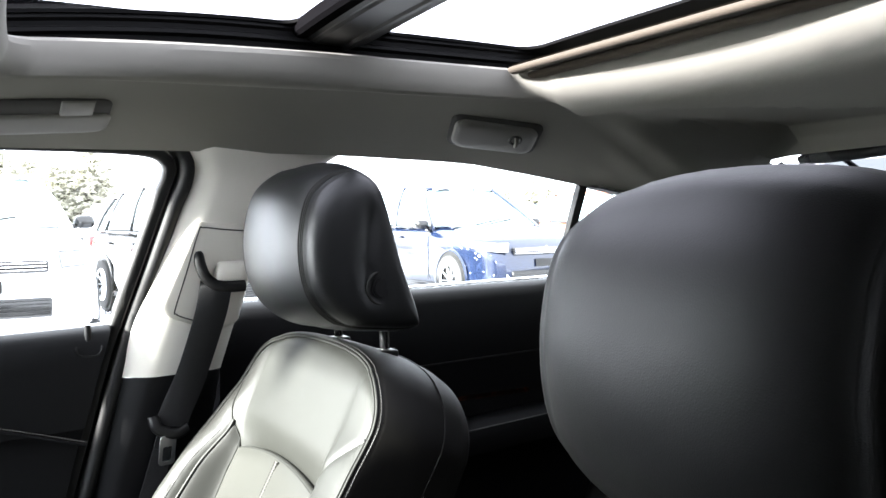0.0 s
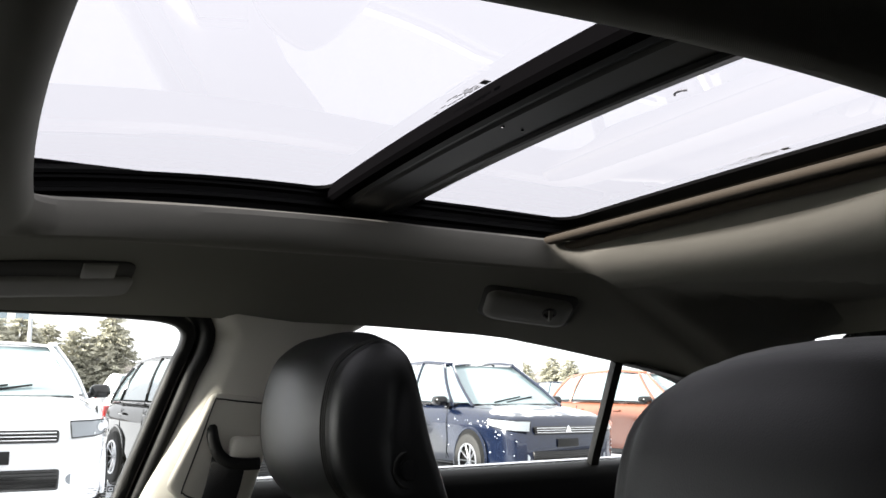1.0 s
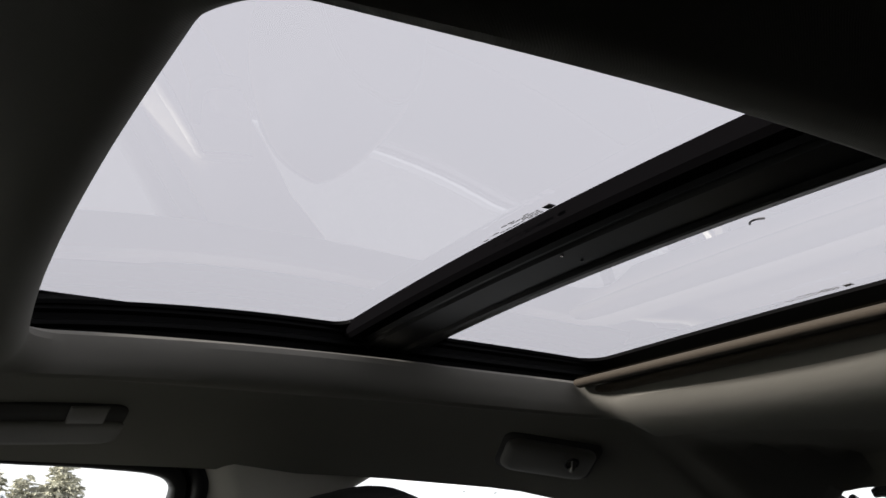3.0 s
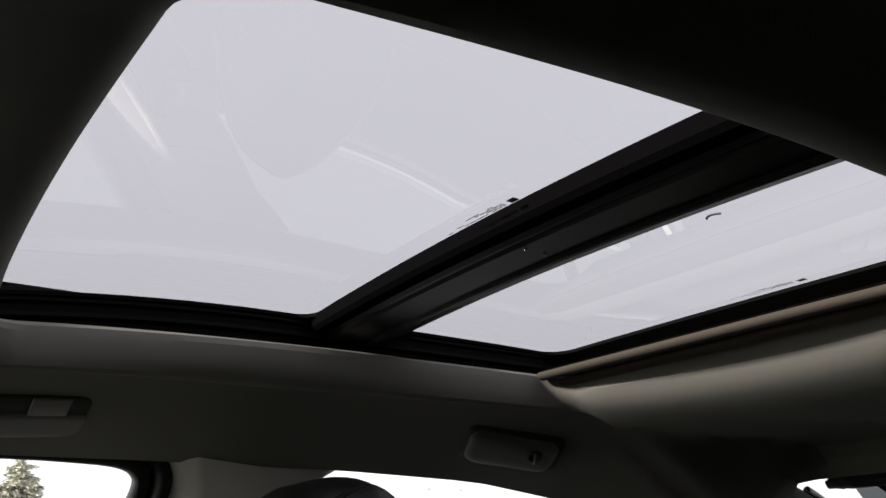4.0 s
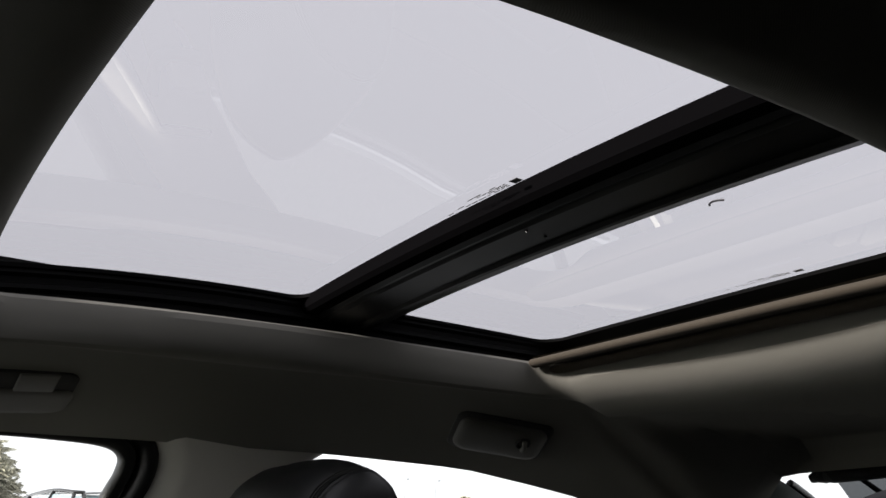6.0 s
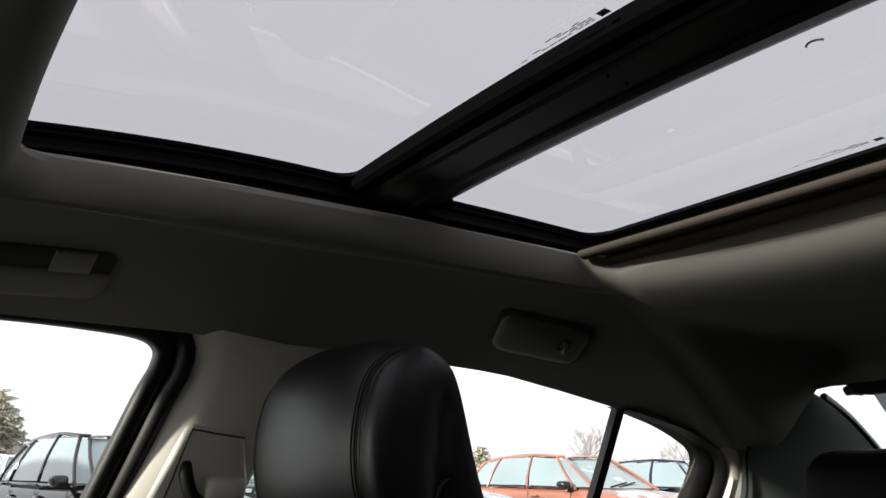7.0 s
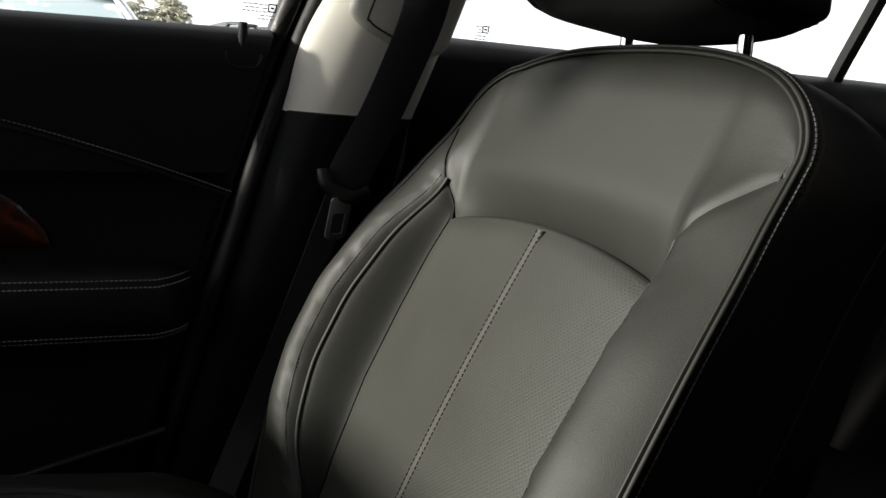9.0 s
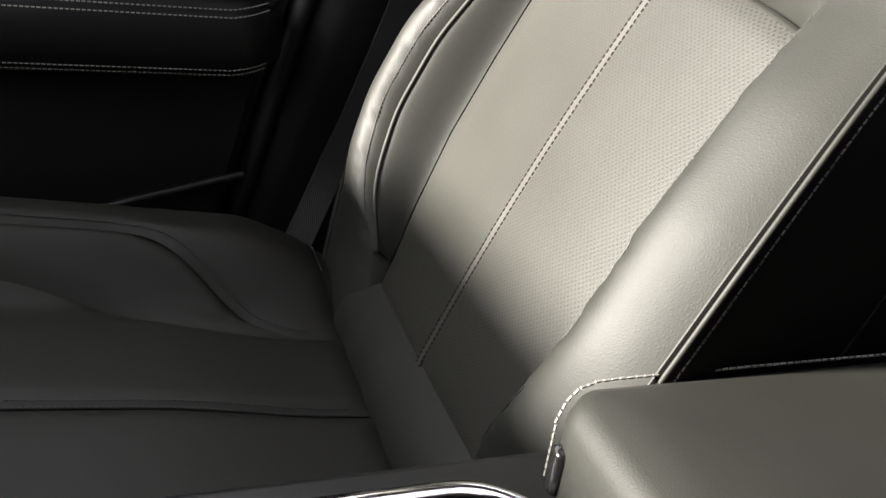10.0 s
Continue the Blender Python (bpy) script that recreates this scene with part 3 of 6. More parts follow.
def build_b_pillar(side):
    f = sided(side)
    t = thing("b_pillar_trim", f((-0.69, -0.2, 0.5)), "two-tone pillar trim, beige above and black below, with belt guide", "pillar trim", "pillar trims beside the front seats")

    def prof(z, inset=0.0):
        x, a, b = pillar_x(z) - inset, pillar_front(z), pillar_rear(z)
        w = b - a
        return [f(p) for p in ((x - 0.05, a - 0.006, z), (x - 0.038, a - 0.002, z), (x - 0.027, a + 0.005, z), (x - 0.018, a + 0.014, z), (x - 0.010, a + 0.026, z), (x - 0.004, a + 0.036, z), (x, a + 0.048, z), (pillar_face(a + w * 0.6, z) - inset, a + w * 0.6, z),
                               (pillar_face(b - 0.022, z) - inset, b - 0.022, z), (pillar_face(b - 0.01, z) - inset - 0.004, b - 0.010, z), (pillar_face(b, z) - inset - 0.012, b - 0.002, z), (x - 0.05, b + 0.004, z))]
    upper = part("upper_trim", strip(prof, [0.953, 0.955, 0.958] + span(0.97, 1.292, 22)), BEIGE, t, "smooth beige upper trim")

    def low(z):
        return prof(z, 0.004)
    part("lower_trim", strip(low, span(0.36, 0.952, 20)), VINYL, t, "grained black lower trim")
    # panel of the belt height adjuster
    c = [(-0.158, 1.185), (-0.085, 1.178), (-0.066, 1.110), (-0.084, 1.026), (-0.116, 1.016), (-0.190, 1.043), (-0.206, 1.058)]
    ring = rounded_poly(c, 0.012, 6)
    bm = bmesh.new()
    mid = Vector((-0.14, 1.10, 0))
    rows = []
    for k, (sc, out) in enumerate(((1.0, 0.001), (0.99, 0.004), (0.93, 0.0075), (0.86, 0.0085), (0.5, 0.0085), (0.05, 0.0085))):
        rows.append([bm.verts.new(f((pillar_face(mid.x + (q.x - mid.x) * sc, mid.y + (q.y - mid.y) * sc) + out, mid.x + (q.x - mid.x) * sc, mid.y + (q.y - mid.y) * sc))) for q in ring])
    for A, B in zip(rows, rows[1:]):
        for i in range(len(ring)):
            bm.faces.new((A[i], A[(i + 1) % len(ring)], B[(i + 1) % len(ring)], B[i]))
    bm.faces.new(rows[-1])
    panel = part("adjuster_panel", bm, BEIGE, t, "raised beige belt adjuster panel")
    seam = [(-0.085, 1.170), (-0.120, 1.173), (-0.148, 1.176), (-0.1545, 1.171), (-0.169, 1.112), (-0.184, 1.056), (-0.182, 1.049), (-0.174, 1.044), (-0.150, 1.035)]
    part("cover_seam", tube(smooth_line([f((pillar_face(y, z) + 0.0083, y, z)) for y, z in seam], 60), 0.0011, 6), GAPDARK, panel, "dark seam of the sliding cover")
    # swivelling guide loop: a black horn and bar, with a rounded cap over its bolt
    gx = pillar_x(1.11) + 0.012
    horn = smooth_line([f(p) for p in ((gx - 0.001, -0.1535, 1.141), (gx + 0.001, -0.1505, 1.122), (gx + 0.003, -0.1435, 1.103), (gx + 0.005, -0.130, 1.0915), (gx + 0.006, -0.110, 1.0875), (gx + 0.005, -0.086, 1.0875))], 34)
    part("guide_loop", tube(horn, 0.0085, 10, flat=0.8), RUBBER, t, "black plastic guide loop")
    bm = bmesh.new()
    rows = []
    for sc, out in ((1.0, -0.006), (1.0, 0.003), (0.985, 0.0058), (0.95, 0.0078), (0.88, 0.0092), (0.6, 0.0100), (0.1, 0.0102)):
        rows.append([bm.verts.new(f((gx + out - 0.0045 * abs(q.y * sc / 0.0155) ** 2.2 * (out > 0), -0.1055 + q.x * sc + 0.20 * q.y * sc, 1.1095 + q.y * sc))) for q in rounded_rect(-0.0225, 0.0225, -0.0155, 0.0155, 0.0065, 12)])
    for A, B in zip(rows, rows[1:]):
        for i in range(len(A)):
            bm.faces.new((A[i], A[(i + 1) % len(A)], B[(i + 1) % len(A)], B[i]))
    bm.faces.new(rows[-1])
    part("belt_guide", bm, BEIGE, t, "rounded beige belt guide")
    return t


def rounded_poly(c, r, n):
    """A polygon with its corners rounded off."""
    P = [Vector((a, b, 0)) for a, b in c]
    out = []
    for i, p in enumerate(P):
        a, b = P[i - 1] - p, P[(i + 1) % len(P)] - p
        k = min(r, a.length * 0.45, b.length * 0.45)
        u, v = p + a.normalized() * k, p + b.normalized() * k
        for j in range(n):
            t = j / (n - 1)
            out.append(u * (1 - t) ** 2 + p * 2 * t * (1 - t) + v * t * t)
    return out


def sorted_corners(a, b):
    return tuple(min(p, q) for p, q in zip(a, b)), tuple(max(p, q) for p, q in zip(a, b))


def build_belt(side):
    f = sided(side)
    t = thing("seat_belt", f((-0.62, -0.3, 0.55)), "black woven seat belt hanging from its pillar guide", "seat belt", "front seat belts")
    gx = pillar_x(1.10) + 0.024
    main = smooth_line([f(p) for p in ((gx - 0.010, -0.127, 1.096), (gx - 0.006, -0.130, 1.082), (gx - 0.010, -0.139, 1.04), (-0.667, -0.160, 0.954), (-0.676, -0.180, 0.905), (-0.677, -0.189, 0.880))], 30)
    part("webbing", ribbon(main, 0.046, (0.15, 1, 0.2) if side < 0 else (-0.15, 1, 0.2)), WEBBING, t)
    low = smooth_line([f(p) for p in ((-0.679, -0.191, 0.880), (-0.6965, -0.213, 0.792), (-0.693, -0.248, 0.6916), (-0.679, -0.284, 0.609), (-0.640, -0.315, 0.565))], 24)
    part("lower_webbing", ribbon(low, 0.030, (0.2, 0.95, 0) if side < 0 else (-0.7, 0.7, 0)), WEBBING, t)
    # plastic tongue with its steel plate
    head = smooth_line([f(p) for p in ((-0.677, -0.215, 0.896), (-0.671, -0.2105, 0.879), (-0.669, -0.186, 0.869), (-0.673, -0.166, 0.874))], 14)
    tongue = part("tongue_head", tube(head, 0.0085, 10, flat=0.7), PLASTIC, t, "black plastic tongue grip")
    out = rounded_rect(-0.0125, 0.0125, -0.024, 0.024, 0.006, 12)
    inn = rounded_rect(-0.0075, 0.0075, -0.018, 0.006, 0.003, 12)
    bm = bmesh.new()
    m = Matrix.Translation(f((-0.673, -0.197, 0.845))) @ Euler((radians(90 - 14), 0, radians(-78 if side < 0 else 78))).to_matrix().to_4x4()
    rings = [[bm.verts.new(m @ Vector((q.x, q.y, z))) for q in ring] for ring, z in ((inn, 0.0012), (out, 0.0012), (out, -0.0012), (inn, -0.0012))]
    for A, B in zip(rings, rings[1:] + rings[:1]):
        for i in range(len(out)):
            bm.faces.new((A[i], A[(i + 1) % len(out)], B[(i + 1) % len(out)], B[i]))
    part("tongue_plate", bm, STEEL, tongue, "steel latch plate", smooth=False)
    part("anchor_bracket", box(*sorted_corners(f((-0.640, -0.345, 0.550)), f((-0.585, -0.300, 0.562))), 0.003), STEEL, t, "steel floor anchor")


def maker_mark(f, sx, y, z, ahead):
    """A small printed square on a side pane, with bars of print beside and below it."""
    bm = bmesh.new()
    x = lambda zz: sx(zz) + 0.003

    def bar(y0, y1, z0, z1):
        box(*sorted_corners(f((x((z0 + z1) / 2) - 0.0003, y0, z0)), f((x((z0 + z1) / 2) + 0.0003, y1, z1))), 0, bm=bm)
    for y0, y1, z0, z1 in ((-0.0044, 0.0044, 0.0028, 0.0042), (-0.0044, 0.0044, -0.0042, -0.0028), (-0.0044, -0.0031, -0.0028, 0.0028), (0.0031, 0.0044, -0.0028, 0.0028), (-0.0018, 0.0018, -0.0010, 0.0010)):
        bar(y + y0, y + y1, z + z0, z + z1)
    square = bm
    bm = bmesh.new()
    rng = random.Random(5)
    for row in range(5):
        yy = y + 0.003 - (0.008 if row < 3 else 0.0)
        zz = z + 0.003 - row * 0.0034
        end = y - (0.028 if row < 3 else 0.012) if ahead else y - 0.010
        while yy > end:
            w = rng.uniform(0.0015, 0.005)
            bar(yy - w, yy, zz - 0.0011, zz)
            yy -= w + 0.0012
    return square, bm


def door_edge(z):
    return -0.268 - (1.03 - z) * 0.262


def glass_x(z):
    return -0.724 + (z - 1.03) * 0.43


def build_front_door(side):
    f = sided(side)
    t = thing("front_door", f((-0.74, -0.65, 0.33)), "black front door panel with pale stitching and open view window", "car door", "front doors")
    FRONT = -1.02
    zs = [(-0.765, 1.030), (-0.742, 1.040), (-0.722, 1.041), (-0.706, 1.034), (-0.699, 1.018), (-0.698, 0.98), (-0.702, 0.93), (-0.708, 0.885)]

    def upper(u):
        y0 = FRONT
        return [f((x, y0 + (door_edge(z) - y0) * u, z - 0.02 * (1 - u) * (z < 0.9) - (0.008 + 0.024 * (1 - u)) * step(0.99, 1.03, z))) for x, z in zs]
    part("upper_panel", strip(upper, span(0, 1, 30)), VINYL, t, "soft grained black upper panel")
    zs2 = [(-0.708, 0.888), (-0.716, 0.880), (-0.724, 0.85), (-0.726, 0.80), (-0.724, 0.70), (-0.716, 0.63), (-0.716, 0.60), (-0.722, 0.50), (-0.730, 0.40), (-0.742, 0.34)]

    def lower(u):
        y0 = FRONT
        return [f((x, y0 + (door_edge(z) - y0) * u, z - 0.02 * (1 - u) * (z > 0.86))) for x, z in zs2]
    part("lower_panel", strip(lower, span(0, 1, 30)), VINYL, t, "dark lower panel")
    # seam under the upper pad
    seam = [(-0.703, y, z) for y, z in ((FRONT, 0.985), (-0.75, 0.958), (-0.55, 0.928), (-0.42, 0.897), (-0.305, 0.861))]
    line = smooth_line([f(p) for p in seam], 60)
    part("pad_seam", tube(line, 0.0022, 6), VINYL, t)
    off = smooth_line([f((-0.7005, y, z + 0.006)) for _, y, z in seam], 60)
    part("pad_stitching", stitches(off), STITCH, t, "row of pale stitches")
    # inlay of wood in the upper recess
    def inlay(u):
        y = -0.95 + 0.4775 * u
        top = lerp([(-0.95, 0.885), (-0.60, 0.880), (-0.55, 0.872), (-0.53, 0.866), (-0.50, 0.846), (-0.485, 0.832), (-0.476, 0.820), (-0.4725, 0.806)], y)
        low = 0.8045
        return [f((-0.7225, y, low)), f((-0.7200, y, low + 0.12 * (top - low))), f((-0.7185, y, low + 0.5 * (top - low))), f((-0.7200, y, low + 0.88 * (top - low))), f((-0.7225, y, top))]
    part("wood_inlay", strip(inlay, [1 - (1 - u) ** 2 for u in span(0, 1, 40)]), WOOD, t, "polished reddish wood inlay")
    # armrest
    ends = -0.328
    arm = [(-0.72, 0.7900), (-0.701, 0.7920), (-0.676, 0.7900), (-0.665, 0.7840), (-0.659, 0.7720), (-0.659, 0.7465), (-0.663, 0.7310), (-0.675, 0.7200), (-0.701, 0.7135), (-0.72, 0.7105)]

    def armrow(u):
        y = FRONT + (ends - FRONT) * u
        k = step(1.0, 0.93, u) ** 0.5
        return [f((-0.722 + (x + 0.722) * (0.12 + 0.88 * k), y, 0.751 + (z - 0.751) * (0.55 + 0.45 * k) - 0.004 * (1 - u))) for x, z in arm]
    rest = part("armrest", strip(armrow, span(0, 0.9, 24) + span(0.905, 1.0, 14)), VINYL, t, "padded black armrest")
    for z, x in ((0.7830, -0.6625), (0.7770, -0.6575), (0.7285, -0.6615), (0.7225, -0.6685)):
        pts = [f((x - 0.0005, y, z + 0.001 - 0.004 * (ends - y) / 0.68)) for y in span(FRONT, ends - 0.052, 50)]
        pts += [f((x - 0.0005 - 0.022 * k * k, ends - 0.052 + 0.034 * k, z + 0.001 - 0.003 * k * (-1.5 if z > 0.755 else -1))) for k in span(0.1, 1, 8)]
        part("stitching", stitches(pts), STITCH, rest, "pale double stitching")
    # map pocket lip
    lip = smooth_line([f(p) for p in ((-0.704, FRONT, 0.47), (-0.700, -0.75, 0.523), (-0.698, -0.56, 0.562), (-0.700, -0.46, 0.588), (-0.708, -0.362, 0.610))], 30)
    part("pocket_lip", tube(lip, 0.005, 8), PLASTIC, t, "narrow pocket edge")
    # lock pin in its plate
    bm = tube([f((-0.705, -0.298, 0.985)), f((-0.705, -0.298, 1.024)), f((-0.705, -0.298, 1.033)), f((-0.705, -0.298, 1.037))], 0.0056, 10, taper=0.0042)
    part("lock_pin", bm, RUBBER, t, "black lock pin")
    ring = [f((-0.6978 - 0.010 * step(1.002, 1.016, z), y, z)) for y, z in ((-0.313, 1.016), (-0.315, 1.004), (-0.3135, 0.997), (-0.307, 0.9925), (-0.289, 0.992), (-0.2825, 0.996), (-0.280, 1.004), (-0.2815, 1.016))]
    part("pin_plate", tube(smooth_line(ring, 40), 0.0016, 6), RUBBER, t, "rounded pin escutcheon")
    # outer skin
    part("outer_skin", box(*sorted_corners(f((-0.88, FRONT, 0.30)), f((-0.775, -0.235, 1.012))), 0.02), OWNPAINT, t)
    # bright moulding under the window, outside the glass
    strip_line = []
    for u in span(0.03, 1.0, 24):
        top = 1.041 - (0.008 + 0.024 * (1 - u))
        strip_line.append(f((-0.756, FRONT + (door_edge(1.03) - FRONT) * u, top - 0.0062)))
    part("window_moulding", tube(strip_line, 0.0068, 8), CHROME, t, "bright chrome window moulding")
    # glass
    def pane(u, v):
        z = 1.02 + 0.285 * v
        return f((glass_x(z), -1.02 + 0.42 * v + (door_edge(1.03) + 0.02 + 0.29 * (z - 1.03) + 1.02 - 0.42 * v) * u, z))
    w = part("window_pane", sheet(pane, 6, 4), SIDEGLASS, t, "clear side glass")
    square, bars = maker_mark(f, glass_x, -0.268, 1.054, True)
    part("print_square", square, RUBBER, w, "small black printed square", smooth=False)
    part("print_mark", bars, FAINTPRINT, w, "pale grey bars of small print", smooth=False)
    # black frame and rubber seal at the window's rear and top
    path = smooth_line([(-0.752, -0.392, 0.55), (-0.738, -0.332, 0.78), (-0.730, -0.292, 0.93), (-0.722, -0.262, 1.03), (-0.684, -0.236, 1.12), (-0.644, -0.209, 1.215), (-0.628, -0.197, 1.250), (-0.618, -0.199, 1.270), (-0.612, -0.222, 1.281), (-0.609, -0.28, 1.285), (-0.607, -0.36, 1.286), (-0.604, -0.5, 1.283), (-0.572, -0.80, 1.252)], 90)

    def band(prof):
        def row(k):
            p = path[k]
            d = (path[min(k + 1, 89)] - path[max(k - 1, 0)]).normalized()
            across = Vector((0, d.z, -d.y)).normalized()
            return [f(p + Vector((dx, 0, 0)) + across * dy) for dx, dy in prof]
        return strip(row, range(90))
    part("window_frame", band([(-0.030, -0.003), (-0.010, -0.005), (-0.003, -0.003), (0.0, 0.003), (0.0, 0.011), (-0.005, 0.014), (-0.016, 0.015)]), PLASTIC, t, "black window frame")
    part("rubber_seal", band([(-0.016, 0.0145), (-0.004, 0.0165), (0.006, 0.019), (0.012, 0.025), (0.0125, 0.031), (0.007, 0.037), (-0.006, 0.040), (-0.03, 0.041)]), RUBBER, t, "round rubber door seal")
    return t


def build_rear_door(side):
    f = sided(side)
    t = thing("rear_door", f((-0.77, 0.35, 0.33)), "black rear door panel with divided window", "car door", "rear doors")
    zs = [(-0.800, 1.040), (-0.775, 1.054), (-0.755, 1.055), (-0.738, 1.046), (-0.730, 1.028), (-0.728, 0.97), (-0.734, 0.90), (-0.744, 0.885), (-0.748, 0.83), (-0.748, 0.70), (-0.745, 0.5), (-0.75, 0.34)]
    part("panel", strip(lambda u: [f((x, -0.10 + 0.98 * u, z + 0.012 * (u - 0.5) * (z > 1.0))) for x, z in zs], span(0, 1, 24)), VINYL, t, "soft grained black panel")
    arm = [(-0.75, 0.800), (-0.700, 0.803), (-0.672, 0.795), (-0.665, 0.775), (-0.672, 0.75), (-0.75, 0.735)]
    rest = part("armrest", strip(lambda u: [f((x, 0.08 + 0.56 * u, z + 0.03 * (u - 0.4))) for x, z in arm], span(0, 1, 14)), VINYL, t, "padded black armrest")
    part("stitching", stitches([f((-0.672, 0.08 + 0.56 * u, 0.797 + 0.03 * (u - 0.4))) for u in span(0, 1, 30)]), STITCH, rest)
    part("seam", tube([f((-0.7315, -0.08 + 0.8 * u, 0.905 + 0.02 * u)) for u in span(0, 1, 12)], 0.002, 6), RUBBER, t)
    part("wood_inlay", strip(lambda u: [f((-0.7495 + 0.004 * k, 0.14 + 0.38 * u, 0.845 + 0.018 * (k - 1))) for k in (0, 1, 0.5)], span(0, 1, 8)), WOOD, t, "reddish wood inlay")
    part("lock_pin", tube([f((-0.752, 0.735, 1.05)), f((-0.752, 0.735, 1.072)), f((-0.752, 0.735, 1.078))], 0.0042, 10), GLOSS, t, "black lock pin")
    part("pin_collar", tube(smooth_line([f((-0.742, y, z)) for y, z in ((0.715, 1.052), (0.718, 1.035), (0.752, 1.036), (0.756, 1.053))], 14), 0.0022, 6), RUBBER, t)
    part("outer_skin", box(*sorted_corners(f((-0.90, -0.215, 0.30)), f((-0.81, 0.95, 1.03))), 0.02), OWNPAINT, t)
    part("window_moulding", tube([f((-0.806, -0.10 + 0.94 * u, 1.051 + 0.012 * (u - 0.5))) for u in span(0, 1, 20)], 0.0066, 8), CHROME, t, "bright chrome window moulding")
    gx = lambda z: -0.755 + (z - 1.055) * 0.53
    w = part("window_pane", sheet(lambda u, v: f((gx(1.03 + 0.25 * v), -0.12 + 1.0 * u, 1.03 + 0.25 * v)), 6, 4), REARGLASS, t, "clear side glass")
    square, bars = maker_mark(f, gx, -0.002, 1.063, False)
    part("print_square", square, RUBBER, w, "small black printed square", smooth=False)
    part("print_mark", bars, FAINTPRINT, w, "pale grey bars of small print", smooth=False)
    div = [(-0.760, 0.607, 1.035), (-0.748, 0.598, 1.06), (-0.696, 0.586, 1.148), (-0.640, 0.573, 1.243)]
    part("window_divider", ribbon(smooth_line([f(p) for p in div], 16), 0.019, (0, 1, 0), 0.014), PLASTIC, t, "black upright between the panes")
    G = smooth_line([(-0.648, 0.575, 1.246), (-0.660, 0.643, 1.235), (-0.669, 0.723, 1.218), (-0.684, 0.810, 1.190), (-0.697, 0.843, 1.165), (-0.715, 0.848, 1.13), (-0.731, 0.846, 1.10), (-0.751, 0.842, 1.062), (-0.760, 0.838, 1.035), (-0.765, 0.82, 0.95)], 50)
    S = smooth_line([(-0.628, 0.580, 1.238), (-0.630, 0.650, 1.226), (-0.634, 0.735, 1.210), (-0.654, 0.842, 1.177), (-0.675, 0.886, 1.138), (-0.700, 0.889, 1.085), (-0.718, 0.872, 1.045), (-0.735, 0.854, 1.005), (-0.742, 0.83, 0.93)], 50)
    part("window_frame", strip(lambda k: [f(G[k].lerp(S[k], u) + Vector((w, 0, 0))) for u, w in ((-0.05, -0.02), (0, 0), (0.12, 0.006), (0.35, 0.008), (0.48, 0.004), (0.52, -0.006))], range(50)), RAILBLACK, t, "black window frame")
    part("rubber_seal", strip(lambda k: [f(G[k].lerp(S[k], u) + Vector((w, 0, 0))) for u, w in ((0.52, -0.006), (0.58, 0.004), (0.70, 0.010), (0.84, 0.012), (0.95, 0.009), (1.02, 0.0), (1.1, -0.02))], range(50)), RUBBER, t, "round rubber door seal")
    return t


def build_c_pillar(side):
    f = sided(side)
    t = thing("c_pillar_trim", f((-0.62, 1.0, 1.0)), "dull grey-green rear pillar trim with beige front edge", "pillar trim", "rear pillar trims")
    A = smooth_line([(-0.626, 0.60, 1.238), (-0.628, 0.66, 1.228), (-0.632, 0.746, 1.213), (-0.650, 0.846, 1.180), (-0.668, 0.886, 1.142), (-0.692, 0.889, 1.085), (-0.712, 0.872, 1.045), (-0.732, 0.850, 1.0)], 40)
    B = smooth_line([(-0.600, 0.62, 1.262), (-0.600, 0.70, 1.252), (-0.606, 0.79, 1.238), (-0.630, 0.862, 1.196), (-0.652, 0.902, 1.145), (-0.676, 0.906, 1.090), (-0.697, 0.893, 1.045), (-0.712, 0.872, 1.0)], 40)
    T = smooth_line([(-0.575, 0.66, 1.282), (-0.560, 0.78, 1.282), (-0.545, 0.885, 1.278), (-0.586, 0.893, 1.235), (-0.630, 0.897, 1.184), (-0.652, 0.915, 1.11), (-0.672, 0.912, 1.05), (-0.684, 0.898, 1.0)], 40)
    C = smooth_line([(-0.535, 0.80, 1.300), (-0.530, 0.88, 1.297), (-0.526, 0.945, 1.290), (-0.517, 1.02, 1.256), (-0.515, 1.09, 1.215), (-0.52, 1.20, 1.145), (-0.53, 1.32, 1.07), (-0.54, 1.42, 1.0)], 40)
    part("front_edge", strip(lambda k: [f(A[k] + Vector((-0.015, 0, 0))), f(A[k]), f(A[k].lerp(B[k], 0.35) + Vector((0.006, -0.002, 0))), f(B[k])], range(40)), BEIGE, t, "beige edge trim")
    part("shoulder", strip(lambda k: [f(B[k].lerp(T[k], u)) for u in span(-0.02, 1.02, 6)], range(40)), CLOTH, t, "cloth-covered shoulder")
    part("panel", strip(lambda k: [f(T[k].lerp(C[k], u) + Vector((0.008 * math.sin(math.pi * u), 0, 0))) for u in span(-0.03, 1, 9)], range(12, 40)), CPILLAR, t, "plain grey-green panel")
    part("seam", tube([f(T[k] + Vector((0.0045, -0.003, -0.001))) for k in range(10, 34)], 0.0022, 6), RUBBER, t)
    part("glass_edge", tube([f(p + Vector((-0.004, 0.010, 0.004))) for p in C[14:]], 0.009, 8), GLOSS, t, "black rear screen edge")


